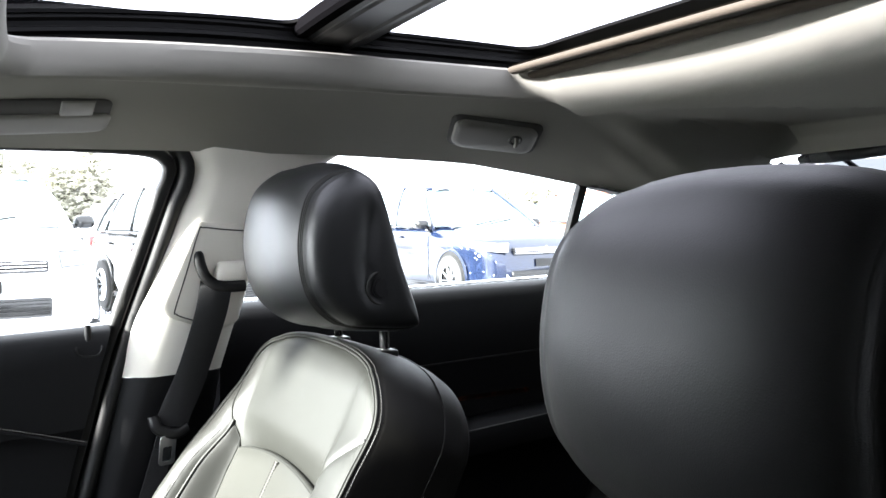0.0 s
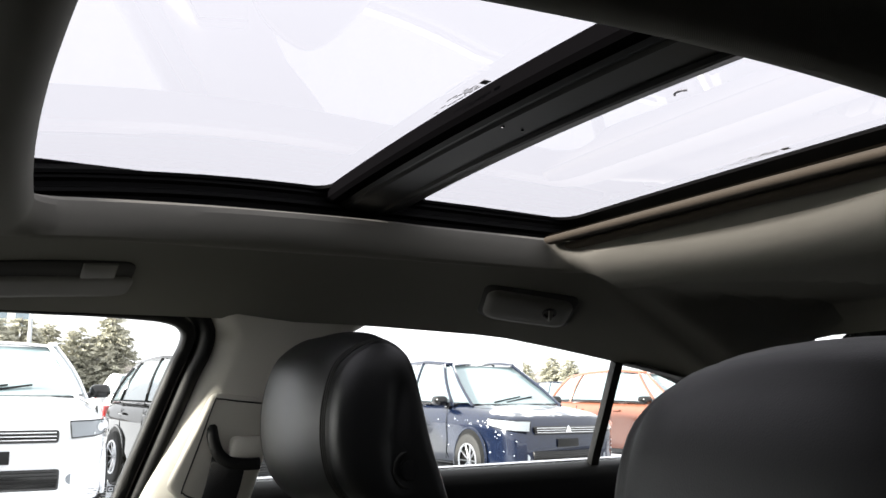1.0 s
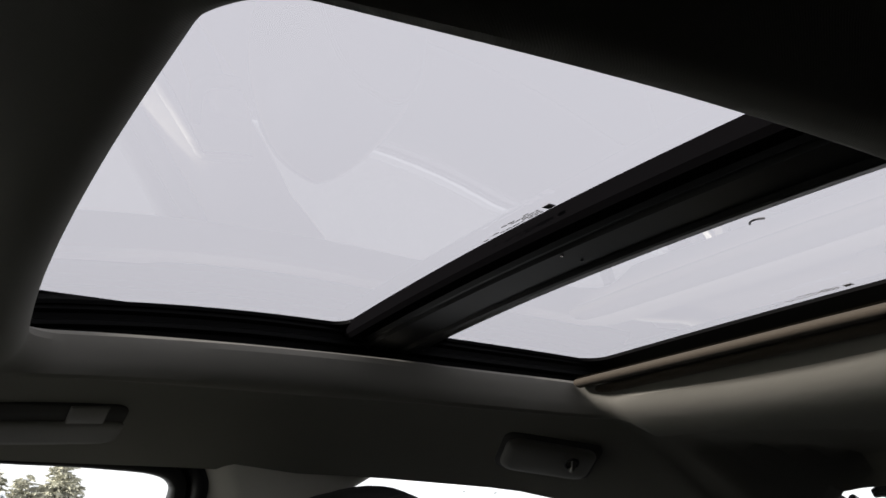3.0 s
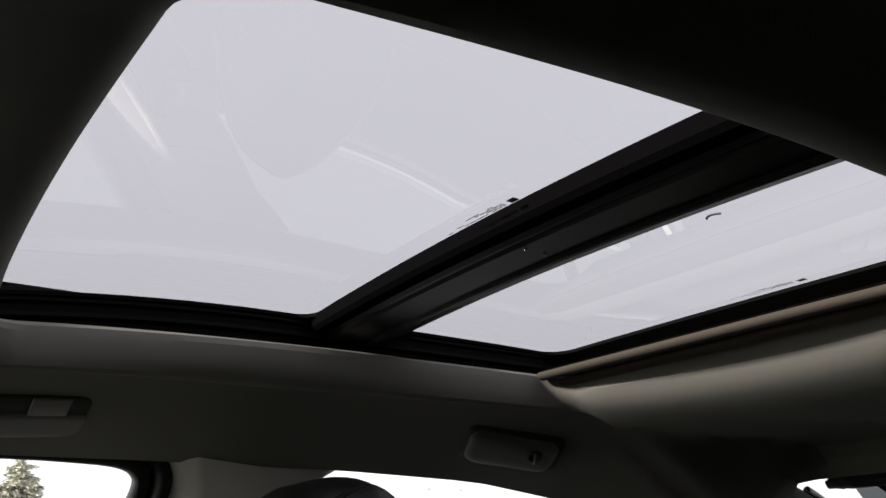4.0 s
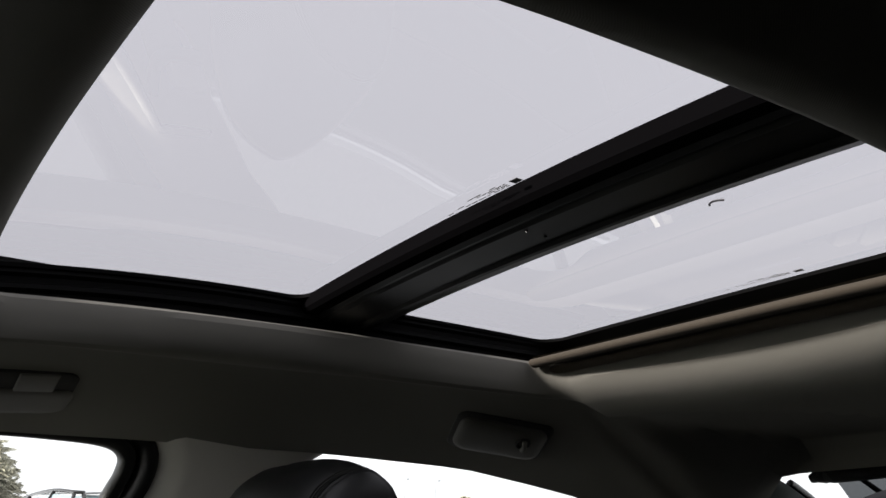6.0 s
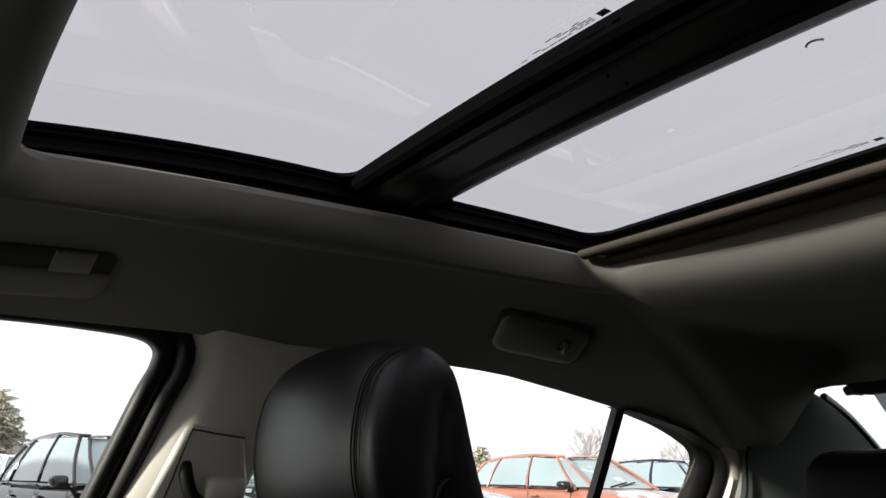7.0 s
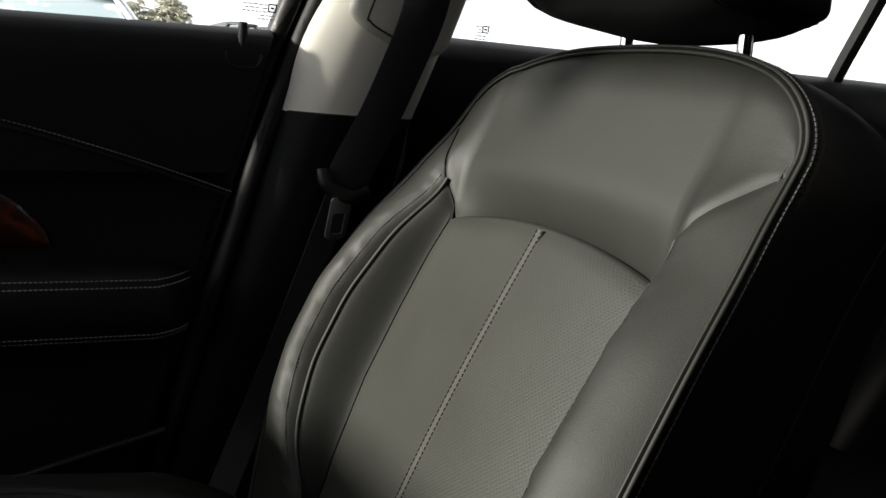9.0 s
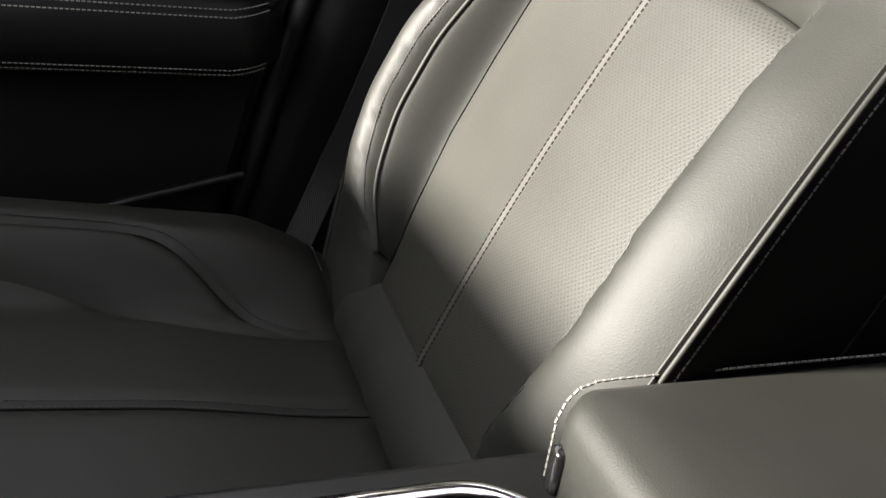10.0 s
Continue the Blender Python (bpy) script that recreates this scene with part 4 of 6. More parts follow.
for side in (-1, 1):
    f = sided(side)
    cant = strip(lambda y: [f((rail_x(y) - 0.014, y, rail_z(y) + 0.008)), f((rail_x(y) - 0.05, y, rail_z(y) + 0.026)), f((rail_x(y) - 0.085, y, rail_z(y) + 0.045)), f((rail_x(y) - 0.085, y, rail_z(y) + 0.085)), f((rail_x(y) - 0.014, y, rail_z(y) + 0.075))], span(-0.82, 0.90, 40))
    tagged(part("roof_side_rail", cant, OWNPAINT), "dark painted roof side rail over the doors", "roof rail", kind="structure")
build_b_pillar(-1)
build_belt(-1)
build_front_door(-1)
build_rear_door(-1)
for side in (-1, 1):
    build_c_pillar(side)

# ---- the car: seats ----
REC = math.atan(0.46)
SR, CR = math.sin(REC), math.cos(REC)
XC = -0.396


def back_point(x, s, n):
    """On the backrest: x across from its middle, s up along it, n out of it."""
    return Vector((XC + x, -0.270 + s * SR - n * CR, 0.56 + s * CR + n * SR))


HW = 0.220           # from the middle to the seam at the bolster's edge
TOPW = 0.214         # the same at the shoulder


def yoke_low(x):
    a = abs(x)
    if a < 0.154:
        return 0.357 - 0.019 * (a / 0.154) ** 2
    return 0.338 + 0.092 * min(1, (a - 0.154) / (TOPW - 0.154)) ** 0.62


def yoke_top(x):
    a = min(1, abs(x) / TOPW)
    return 0.431 + 0.084 * (1 - a ** 3.0) ** 0.5


def insert_x(s):
    return lerp([(0, 0.126), (0.05, 0.134), (0.09, 0.147), (0.166, 0.163), (0.24, 0.164), (0.30, 0.161), (0.34, 0.154)], s)


def arc_x(s):
    """The arched seam along the bolster's crest, from the insert's foot to the shoulder."""
    return smooth_at([(-0.1, 0.124), (0.02, 0.126), (0.05, 0.134), (0.07, 0.150), (0.10, 0.169), (0.157, 0.187), (0.231, 0.187), (0.304, 0.179), (0.345, 0.168), (0.40, 0.158)], s)


def edge_x(s):
    """The piped outer edge of the bolster."""
    return smooth_at([(-0.1, 0.190), (0.0, 0.222), (0.1, 0.243), (0.16, 0.2485), (0.23, 0.2485), (0.3, 0.240), (0.368, 0.226), (0.43, 0.2135)], s)


def smooth_at(pairs, x):
    """A lookup like lerp, softened over the neighbouring pairs."""
    return sum(lerp(pairs, x + d) * w for d, w in ((-0.02, 1), (-0.01, 2), (0, 3), (0.01, 2), (0.02, 1))) / 9


def bolster_n(a, s):
    """How far the bolster stands forward at a from the middle."""
    a0, a1, a2 = insert_x(s), arc_x(s), edge_x(s)
    n1 = smooth_at([(-0.1, 0.0), (0.02, 0.006), (0.05, 0.016), (0.07, 0.029), (0.10, 0.039), (0.157, 0.045), (0.23, 0.045), (0.304, 0.034), (0.365, 0.014), (0.43, 0.002)], s)
    n2 = smooth_at([(-0.1, 0.0), (0.02, 0.028), (0.1, 0.045), (0.16, 0.050), (0.23, 0.050), (0.3, 0.040), (0.368, 0.022), (0.43, 0.004), (0.5, 0.0)], s)
    if a <= a0:
        return 0.0
    if a < a1:
        t = (a - a0) / max(0.004, a1 - a0)
        return n1 * (0.35 * t + 0.65 * t * t * (3 - 2 * t))
    t = min(1.2, (a - a1) / (a2 - a1))
    return n1 + (n2 - n1) * t + 0.42 * (n1 + n2) / 2 * math.sin(math.pi * min(1, t) ** 0.65) - 0.02 * max(0, t - 1)


def back_n(x, s):
    a = abs(x)
    n = bolster_n(a, s)
    n += 0.007 * math.sin(math.pi * max(0, min(1, s / 0.36))) * max(0, 1 - (a / 0.17) ** 2)
    n += 0.014 * step(0.35, 0.40, s) * (1 - (a / 0.24) ** 2) - 0.012 * step(0.47, 0.53, s)
    return n


def puff(u, v, wide, high, deep=0.007, soft=0.016):
    """How far a panel sinks towards its sewn edges."""
    e = min(u * wide, (1 - u) * wide, v * high, (1 - v) * high)
    k = 1 - min(1, e / soft)
    return -deep * k * k


def build_front_seat():
    t = thing("front_seat", (XC, -0.5, 0.28), "black leather front seat with perforated insert and pale-lit bolsters", "car seat", "front seats")
    xin = insert_x
    S0 = 0.012
    hw = edge_x
    # shell: rim that wraps from the seam round to the back
    SIDES = 90
    out = [Vector((-hw(s), s)) for s in span(-0.10, 0.42, SIDES)]
    out += [Vector((x, yoke_top(x))) for x in [-TOPW * math.cos(a) for a in span(0.03, math.pi - 0.03, 60)]]
    out += [Vector((hw(s), s)) for s in span(0.42, -0.10, SIDES)]
    # across the rim: out from the seam, up, share of the way to the back
    prof = [(0, -0.001, 0), (0.004, 0.0012, 0.0), (0.010, 0.0018, 0.03), (0.020, 0.0, 0.10), (0.032, -0.006, 0.26), (0.041, 0, 0.40), (0.047, 0, 0.55), (0.049, 0, 0.70), (0.046, 0, 0.84), (0.036, 0, 0.95), (0.02, 0, 1.0), (-0.06, 0, 1.0), (-0.15, 0, 0.98)]

    def shell_row(i):
        q = out[i]
        d = (out[min(i + 1, len(out) - 1)] - out[max(i - 1, 0)]).normalized()
        nrm = Vector((-d.y, d.x))
        n0 = back_n(q.x, q.y)
        flare = lerp([(0.0, 0.05), (0.25, 0.10), (0.36, 0.30), (0.44, 0.58)], q.y)      # slim at the waist, fuller at the shoulders
        row = []
        for e, dn, back_share in prof:
            p = q + nrm * ((min(e, 0.012) + max(0, e - 0.012) * flare) * 0.56 - 0.052 * back_share * (0.65 - flare))
            if e < 0:
                p = q + nrm * 0.02 + (Vector((0, min(q.y, 0.36))) - q) * (-e / HW)
            row.append(back_point(p.x, p.y, (n0 + dn) * (1 - back_share) - 0.120 * back_share))
        return row
    back = part("backrest", strip(shell_row, range(len(out))), SHADELEATHER, t, "smooth black leather shell")

    def patch(name, xf, lo, hi, nu, nv, mat, deep=0.007, label="", uv=False):
        def fn(u, v):
            high = 0.35
            for _ in range(5):
                high = hi(xf(u, high))
            x0 = xf(u, high)
            s = lo(x0) + (high - lo(x0)) * v
            x = xf(u, s)
            roll = -0.013 * (1 - min(1, v * (high - lo(x0)) / 0.06)) ** 2 * step(0.165, 0.115, abs(x)) if name == "yoke" else 0
            if name == "outer_bolster":
                roll = 0.0022 * math.exp(-((u - 0.16) / 0.12) ** 2) * noise.noise(Vector((s * 105, u * 5, x * 7))) * step(0.0, 0.05, s)
            return back_point(x, s, back_n(x, s) + roll + puff(u * 0.5 if name == "insert" else u, v, abs(xf(1, 0.2) - xf(0, 0.2)) * (2 if name == "insert" else 1), max(0.01, high - lo(x0)), deep))
        return part(name, sheet(fn, nu, nv, uv=uv), mat, back, label)
    patch("yoke", lambda u, v: -TOPW * 0.999 + TOPW * 1.998 * u, yoke_low, yoke_top, 60, 26, LEATHER, 0.004, "smooth upper panel")
    low = [back_point(x, yoke_low(x) - 0.001, back_n(x, yoke_low(x)) - 0.0095) for x in span(-0.152, 0.152, 40)]
    part("yoke_seam", tube(low, 0.0052, 8), LEATHER, back)
    for sg in (-1, 1):
        patch("insert", lambda u, s, g=sg: g * xin(s) * (1 - u), lambda x: S0, yoke_low, 24, 44, PERF, 0.0035, "perforated leather insert", uv="back")
        patch("inner_bolster", lambda u, s, g=sg: g * (xin(s) + (arc_x(s) - xin(s)) * u), lambda x: S0 - 0.03, lambda x: yoke_low(x), 14, 60, LEATHER, 0.0022, "smooth leather inner bolster")
        patch("outer_bolster", lambda u, s, g=sg: g * (arc_x(s) + (hw(s) * 0.998 - arc_x(s)) * u), lambda x: S0 - 0.07, lambda x: yoke_low(x), 24, 130, LEATHER, 0.0022, "plump leather outer bolster")
        arc = [back_point(sg * arc_x(s), s, back_n(sg * arc_x(s), s) - 0.0012) for s in span(0.045, 0.372, 60)]
        part("piping", tube(arc, 0.0021, 8), LEATHER, back)
        part("stitching", stitches([back_point(sg * (arc_x(s) + 0.0065), s, back_n(sg * (arc_x(s) + 0.0065), s) - 0.0006) for s in span(0.05, 0.37, 70)], long=0.0030, gap=0.0012, r=0.0006), DARKSTITCH, back)
        # crease that runs up the outer bolster
        pts = [back_point(sg * (TOPW - 0.060 * k), yoke_low(TOPW - 0.060 * k) - 0.002, back_n(TOPW - 0.060 * k, yoke_low(TOPW - 0.060 * k)) - 0.005) for k in span(0, 1, 20)]
        part("seam", tube(pts, 0.0016, 6), LEATHER, back)
    def along(off, up):
        pts = []
        for i, q in enumerate(out[1:-1], 1):
            d = (out[i + 1] - out[i - 1]).normalized()
            p = q + Vector((-d.y, d.x)) * off
            pts.append(back_point(p.x, p.y, back_n(q.x, q.y) + up))
        return smooth_line(pts, 150)
    def on_shell(e, up, first=1):
        """A line on the shell, e out from the seam, raised by up."""
        lift = (back_point(0, 0, 1) - back_point(0, 0, 0)) * up
        j = max(k for k in range(8) if prof[k][0] <= e)
        f = (e - prof[j][0]) / (prof[j + 1][0] - prof[j][0])
        pts = []
        for i in range(first, len(out) - 1):
            row = shell_row(i)
            pts.append(row[j].lerp(row[j + 1], f) + lift)
        return smooth_line(pts, 220)
    part("piping", tube(on_shell(0.0005, -0.0006), 0.0016, 8), LEATHER, back)
    part("piping", tube(on_shell(0.0075, -0.0006), 0.0016, 8), LEATHER, back)
    part("stitching", stitches(along(-0.0055, -0.0016), long=0.0030, gap=0.0009, r=0.0007), DARKSTITCH, back)
    part("stitching", stitches(on_shell(0.0135, 0.0001), long=0.0030, gap=0.0009, r=0.0007), DARKSTITCH, back)
    part("side_piping", tube(on_shell(0.0485, 0.0), 0.0014, 8), SHADELEATHER, back)
    # strip sewn down the middle of the insert
    mid = [back_point(0.0, s, back_n(0, s) - 0.001) for s in span(S0, 0.355, 40)]
    part("centre_strip", ribbon(mid, 0.0092, (1, 0, 0), 0.0022), STRIP, back)
    for dx in (-0.0036, 0.0036):
        part("stitching", stitches([back_point(dx, s, back_n(0, s) + 0.0006) for s in span(S0, 0.354, 40)], r=0.0006), LEATHER, back)
    # skirt between back and cushion
    part("lower_skirt", sheet(lambda u, v: back_point(-0.148 + 0.296 * u, S0 + 0.010 - 0.10 * v, -0.002 + 0.016 * math.sin(math.pi * min(1, v * 1.15)) ** 0.7 + 0.0012 * math.sin(u * 31) * v), 30, 10), LEATHER, back, "creased leather skirt")
    # cushion
    def cush(x, y):
        a = abs(x)
        k = (-0.315 - y) / 0.5
        z = 0.537 + 0.050 * k - 0.03 * max(0, k - 0.8) * 5 * max(0, k - 0.8)
        z += 0.055 * step(0.135, 0.195, a) * step(-0.2, 0.15, k) - 0.07 * step(0.225, 0.275, a) ** 2
        z += 0.010 * math.cos(x / 0.15 * math.pi / 2) * step(0, 0.3, k) if a < 0.15 else 0
        return z
    Y0, Y1 = -0.285, -0.83
    cushion = part("cushion", sheet(lambda u, v: (XC - 0.262 + 0.524 * u, Y0 + 0.02 + (Y1 - Y0 - 0.03) * v, cush(-0.262 + 0.524 * u, Y0 + (Y1 - Y0) * v) - 0.012 - 0.20 * max(0, abs(u - 0.5) * 2 - 0.97) / 0.03 - 0.2 * max(0, v - 0.97) / 0.03), 60, 40), LEATHER, t, "black leather seat cushion")
    seam_out = lambda y: edge_in(y) + 0.002 + (0.196 - edge_in(y)) * step(-0.325, -0.50, y) ** 0.8
    edge_in = lambda y: 0.112 + 0.050 * step(-0.34, -0.60, y)
    for sg in (-1, 1):
        def ins(u, v, g=sg):
            y = Y0 - 0.01 + (Y1 - Y0 + 0.06) * v
            x = g * (0.001 + (edge_in(y) - 0.001) * u)
            return (XC + x, y, cush(x, y) + puff(u, v, edge_in(y), 0.5, 0.006))
        part("cushion_insert", sheet(ins, 20, 50), LEATHER, cushion, "smooth cushion middle")

        def inner(u, v, g=sg):
            y = Y0 - 0.02 + (Y1 - Y0 + 0.06) * v
            x = g * (edge_in(y) + (seam_out(y) - edge_in(y)) * u)
            return (XC + x, y, cush(x, y) + puff(u, v, max(0.004, seam_out(y) - edge_in(y)), 0.5, 0.009))
        part("cushion_bolster", sheet(inner, 16, 50), LEATHER, cushion, "raised cushion side")

        def outerb(u, v, g=sg):
            y = Y0 - 0.01 + (Y1 - Y0 + 0.05) * v
            x = g * (seam_out(y) + (0.268 - seam_out(y)) * u)
            return (XC + x, y, cush(x, y) + 0.002 + puff(u, v, 0.07, 0.5, 0.009) - 0.16 * max(0, u - 0.85) / 0.15)
        part("cushion_side", sheet(outerb, 16, 50), LEATHER, cushion)
        part("stitching", stitches([(XC + sg * (seam_out(y) + 0.0055), y, cush(seam_out(y) + 0.0055, y) - 0.0008) for y in span(Y0 - 0.04, Y1 + 0.05, 60)]), DARKSTITCH, cushion)
        part("stitching", stitches([(XC + sg * 0.004, y, cush(0, y) - 0.0008) for y in span(Y0 - 0.03, Y1 + 0.07, 60)]), DARKSTITCH, cushion)
    part("base", box((XC - 0.24, -0.80, 0.28), (XC + 0.24, -0.24, 0.50), 0.03), PLASTIC, t, "black seat base")
    # posts and headrest
    for x in (XC - 0.074, XC + 0.071):
        part("post", tube([(x, -0.002, 0.99), (x, -0.004, 1.04), (x, -0.006, 1.09)], 0.0062, 12), CHROME, t, "chrome headrest post")
        part("post_collar", box((x - 0.014, -0.016, 1.012), (x + 0.014, 0.010, 1.022), 0.003), PLASTIC, t)
    pr = smooth_line([(0, y + 0.024, 1.040 + (z - 1.040) * 0.895) for y, z in ((-0.096, 1.277), (-0.066, 1.270), (-0.047, 1.240), (-0.022, 1.14), (0.003, 1.058), (-0.004, 1.043), (-0.055, 1.046), (-0.105, 1.056), (-0.138, 1.086), (-0.153, 1.13), (-0.154, 1.19), (-0.138, 1.247))], 64, closed=True)
    cen = Vector((0, -0.052, 1.138))
    HX, HS = -0.391, 0.94
    half = [(0.0, 1.018, 1.0), (0.03, 1.013, 0.96), (0.055, 0.999, 0.87), (0.075, 0.978, 0.72), (0.090, 0.952, 0.55), (0.102, 0.925, 0.38), (0.110, 0.903, 0.22), (0.114, 0.891, 0.1), (0.118, 0.888, 0)]
    secs = [(-x, sc, b) for x, sc, b in half[:0:-1]] + half
    bm = bmesh.new()
    rows = []
    for x, sc, bow in secs:
        rows.append([bm.verts.new((HX + x * HS, cen.y + (q.y - cen.y) * sc - 0.010 * bow * (q.y < -0.08), cen.z + (q.z - cen.z) * sc)) for q in pr])
    for A, B in zip(rows, rows[1:]):
        for i in range(64):
            bm.faces.new((A[i], A[(i + 1) % 64], B[(i + 1) % 64], B[i]))
    head = part("headrest", bm, HEADLEATHER, t, "plump black leather headrest")
    for sg in (-1, 1):
        bm = bmesh.new()
        rows = []
        for x, sc in ((0.118, 0.888), (0.1195, 0.878), (0.1225, 0.876), (0.127, 0.856), (0.131, 0.825), (0.1345, 0.775), (0.137, 0.70), (0.138, 0.62), (0.1385, 0.54), (0.1385, 0.45), (0.1385, 0.35), (0.1385, 0.25), (0.1385, 0.12), (0.1385, 0.02)):
            row = []
            for q in pr:
                y, z = cen.y + (q.y - cen.y) * sc, cen.z + (q.z - cen.z) * sc
                fold = math.exp(-((y - lerp([(1.06, -0.040), (1.13, -0.054), (1.20, -0.046)], z)) / 0.010) ** 2) * step(1.075, 1.10, z) * step(1.215, 1.175, z)
                row.append(bm.verts.new((HX + sg * HS * (x - 0.006 * fold * (sc < 0.8)), y, z)))
            rows.append(row)
        for A, B in zip(rows, rows[1:]):
            for i in range(64):
                bm.faces.new((A[i], A[(i + 1) % 64], B[(i + 1) % 64], B[i]))
        bm.faces.new(rows[-1])
        part("side_panel", bm, HEADLEATHER, head)
        for x, sc in ((0.1085, 0.9075), (0.1125, 0.896), (0.1165, 0.889)):
            ring = [(HX + sg * x * HS, cen.y + (q.y - cen.y) * sc - 0.003 * (q.y < -0.08), cen.z + (q.z - cen.z) * sc) for q in pr]
            part("piping", tube(ring, 0.0009, 6, closed=True), LEATHER, head)
    hub = (HX + 0.1345 * HS, -0.035, 1.104)
    button = part("tilt_button", disc(hub, (1, 0, 0), 0.0125, 0.007, 28, bevel=0.002), PLASTIC, head, "round black tilt button")
    ring = [(hub[0] + 0.0005, hub[1] + 0.019 * math.cos(a), hub[2] + 0.019 * math.sin(a)) for a in [2 * math.pi * i / 28 for i in range(28)]]
    part("button_ring", tube(ring, 0.0020, 8, closed=True), LEATHER, button)
    return t


passenger_seat = build_front_seat()
driver_seat = copy_thing(passenger_seat, passenger_seat.matrix_basis @ pose(0.73, -0.0565, -0.042))
for ob in driver_seat.children:            # its headrest is a little slimmer
    if ob.name.startswith("headrest"):
        c = sum((Vector(k) for k in ob.bound_box), Vector()) / 8
        ob.matrix_basis = ob.matrix_basis @ Matrix.Translation(c + Vector((-0.01, 0, 0))) @ Matrix.Diagonal((0.8565, 0.9666, 0.9366, 1)) @ Matrix.Translation(-c)
        for skin in (ob, *ob.children):    # and its copy of the leather is dulled for the light there
            if skin.name.startswith(("headrest", "side_panel")):
                skin.material_slots[0].link = "OBJECT"
                skin.material_slots[0].material = DRIVERLEATHER
for ob in list(driver_seat.children_recursive):      # and plain and unpiped
    if ob.name.startswith("piping") and ob.parent.name.startswith("headrest"):
        bpy.data.objects.remove(ob)


def build_rear_seat():
    t = thing("rear_bench", (CX, 0.8, 0.3), "black leather rear bench with stitched bolsters and headrests", "car seat")
    rec = math.atan(0.45)

    def bp(x, s, n):
        return (x, 0.62 + s * math.sin(rec) - n * math.cos(rec), 0.50 + s * math.cos(rec) + n * math.sin(rec))
    # same leather as the front seats, with the shade put into its colour
    for x0, x1, top, nm in ((-0.555, -0.195, 0.575, "backrest"), (-0.19, 0.09, 0.575, "backrest"), (0.095, 0.455, 0.575, "backrest")):
        part(nm, sheet(lambda u, v: bp(x0 + (x1 - x0) * u, top * min(1, v * 1.12), 0.05 + 0.02 * math.sin(math.pi * u) * (v < 0.99) + puff(u, min(v, 0.9) / 0.9 * 0.98, x1 - x0, top, 0.02, 0.04) - 0.22 * max(0, v - 0.9) / 0.1), 24, 40), SHADELEATHER, t, "padded black leather back")
        part("stitching", stitches([bp(x0 + (x1 - x0) * u, top - 0.004, 0.048 + 0.02 * math.sin(math.pi * u)) for u in span(0.05, 0.95, 30)]), DARKSTITCH, t)
    for sg in (-1, 1):
        f = sided(sg)
        def bol(u, v):
            s = lerp([(0, 0.575), (0.35, 0.608), (1, 0.535)], u) * min(1, v * 1.06)
            roll = max(0, v - 0.943) / 0.057
            return f(bp(-0.552 - 0.140 * u, s, 0.05 + 0.045 * math.sin(math.pi * min(1, 0.10 + u * 0.8)) - 0.01 * u - 0.09 * roll))
        side = part("side_bolster", sheet(bol, 16, 40), SHADELEATHER, t, "narrow stitched side bolster")
        for du in (0.42, 0.47):
            part("stitching", stitches([tuple(Vector(bol(du, v)) + Vector((0.0, -0.002, 0.001))) for v in span(0.2, 0.9, 40)]), DARKSTITCH, side)
        hx = -0.335
        pr = smooth_line([(0, y, z) for y, z in ((0.845, 1.176), (0.885, 1.170), (0.905, 1.13), (0.91, 1.06), (0.88, 1.035), (0.82, 1.037), (0.79, 1.06), (0.785, 1.11), (0.80, 1.155))], 40, closed=True)
        c = Vector((0, 0.85, 1.10))
        bm = bmesh.new()
        rows = []
        for x, sc in ((-0.125, 0.02), (-0.124, 0.5), (-0.12, 0.85), (-0.11, 0.96), (-0.09, 1), (0.09, 1), (0.11, 0.96), (0.12, 0.85), (0.124, 0.5), (0.125, 0.02)):
            rows.append([bm.verts.new(f((hx + x, c.y + (q.y - c.y) * sc, c.z + (q.z - c.z) * sc))) for q in pr])
        for A, B in zip(rows, rows[1:]):
            for i in range(40):
                bm.faces.new((A[i], A[(i + 1) % 40], B[(i + 1) % 40], B[i]))
        head = part("headrest", bm, SHADELEATHER, t, "low black leather headrest")
        for x in (-0.05, 0.05):
            part("post", tube([f((hx + x, 0.862, 0.99)), f((hx + x, 0.862, 1.05))], 0.006, 10), CHROME, head)
    part("cushion", sheet(lambda u, v: (-0.66 + 1.22 * u, 0.70 - 0.50 * v, 0.52 + 0.03 * math.sin(u * math.pi * 3) ** 2 - 0.2 * max(0, v - 0.9) / 0.1), 40, 16), SHADELEATHER, t)
    part("base", box((-0.66, 0.26, 0.28), (0.56, 0.74, 0.45), 0.03), VINYL, t)
    # belt webbing over the outer shoulder
    belt = smooth_line([(-0.500, 0.925, 1.045), (-0.515, 0.885, 1.055), (-0.540, 0.862, 1.02), (-0.560, 0.80, 0.9), (-0.58, 0.72, 0.7)], 24)
    rb = thing("rear_seat_belt", (-0.5, 0.92, 1.03), "black rear seat belt over the bench shoulder", "seat belt")
    part("webbing", ribbon(belt, 0.045, (1, 0.2, 0)), WEBBING, rb)
    part("belt_exit", box((-0.545, 0.93, 1.02), (-0.465, 0.975, 1.045), 0.008), PLASTIC, rb)


build_rear_seat()

# ---- the car: console, shelf, rear blind, closing pieces ----


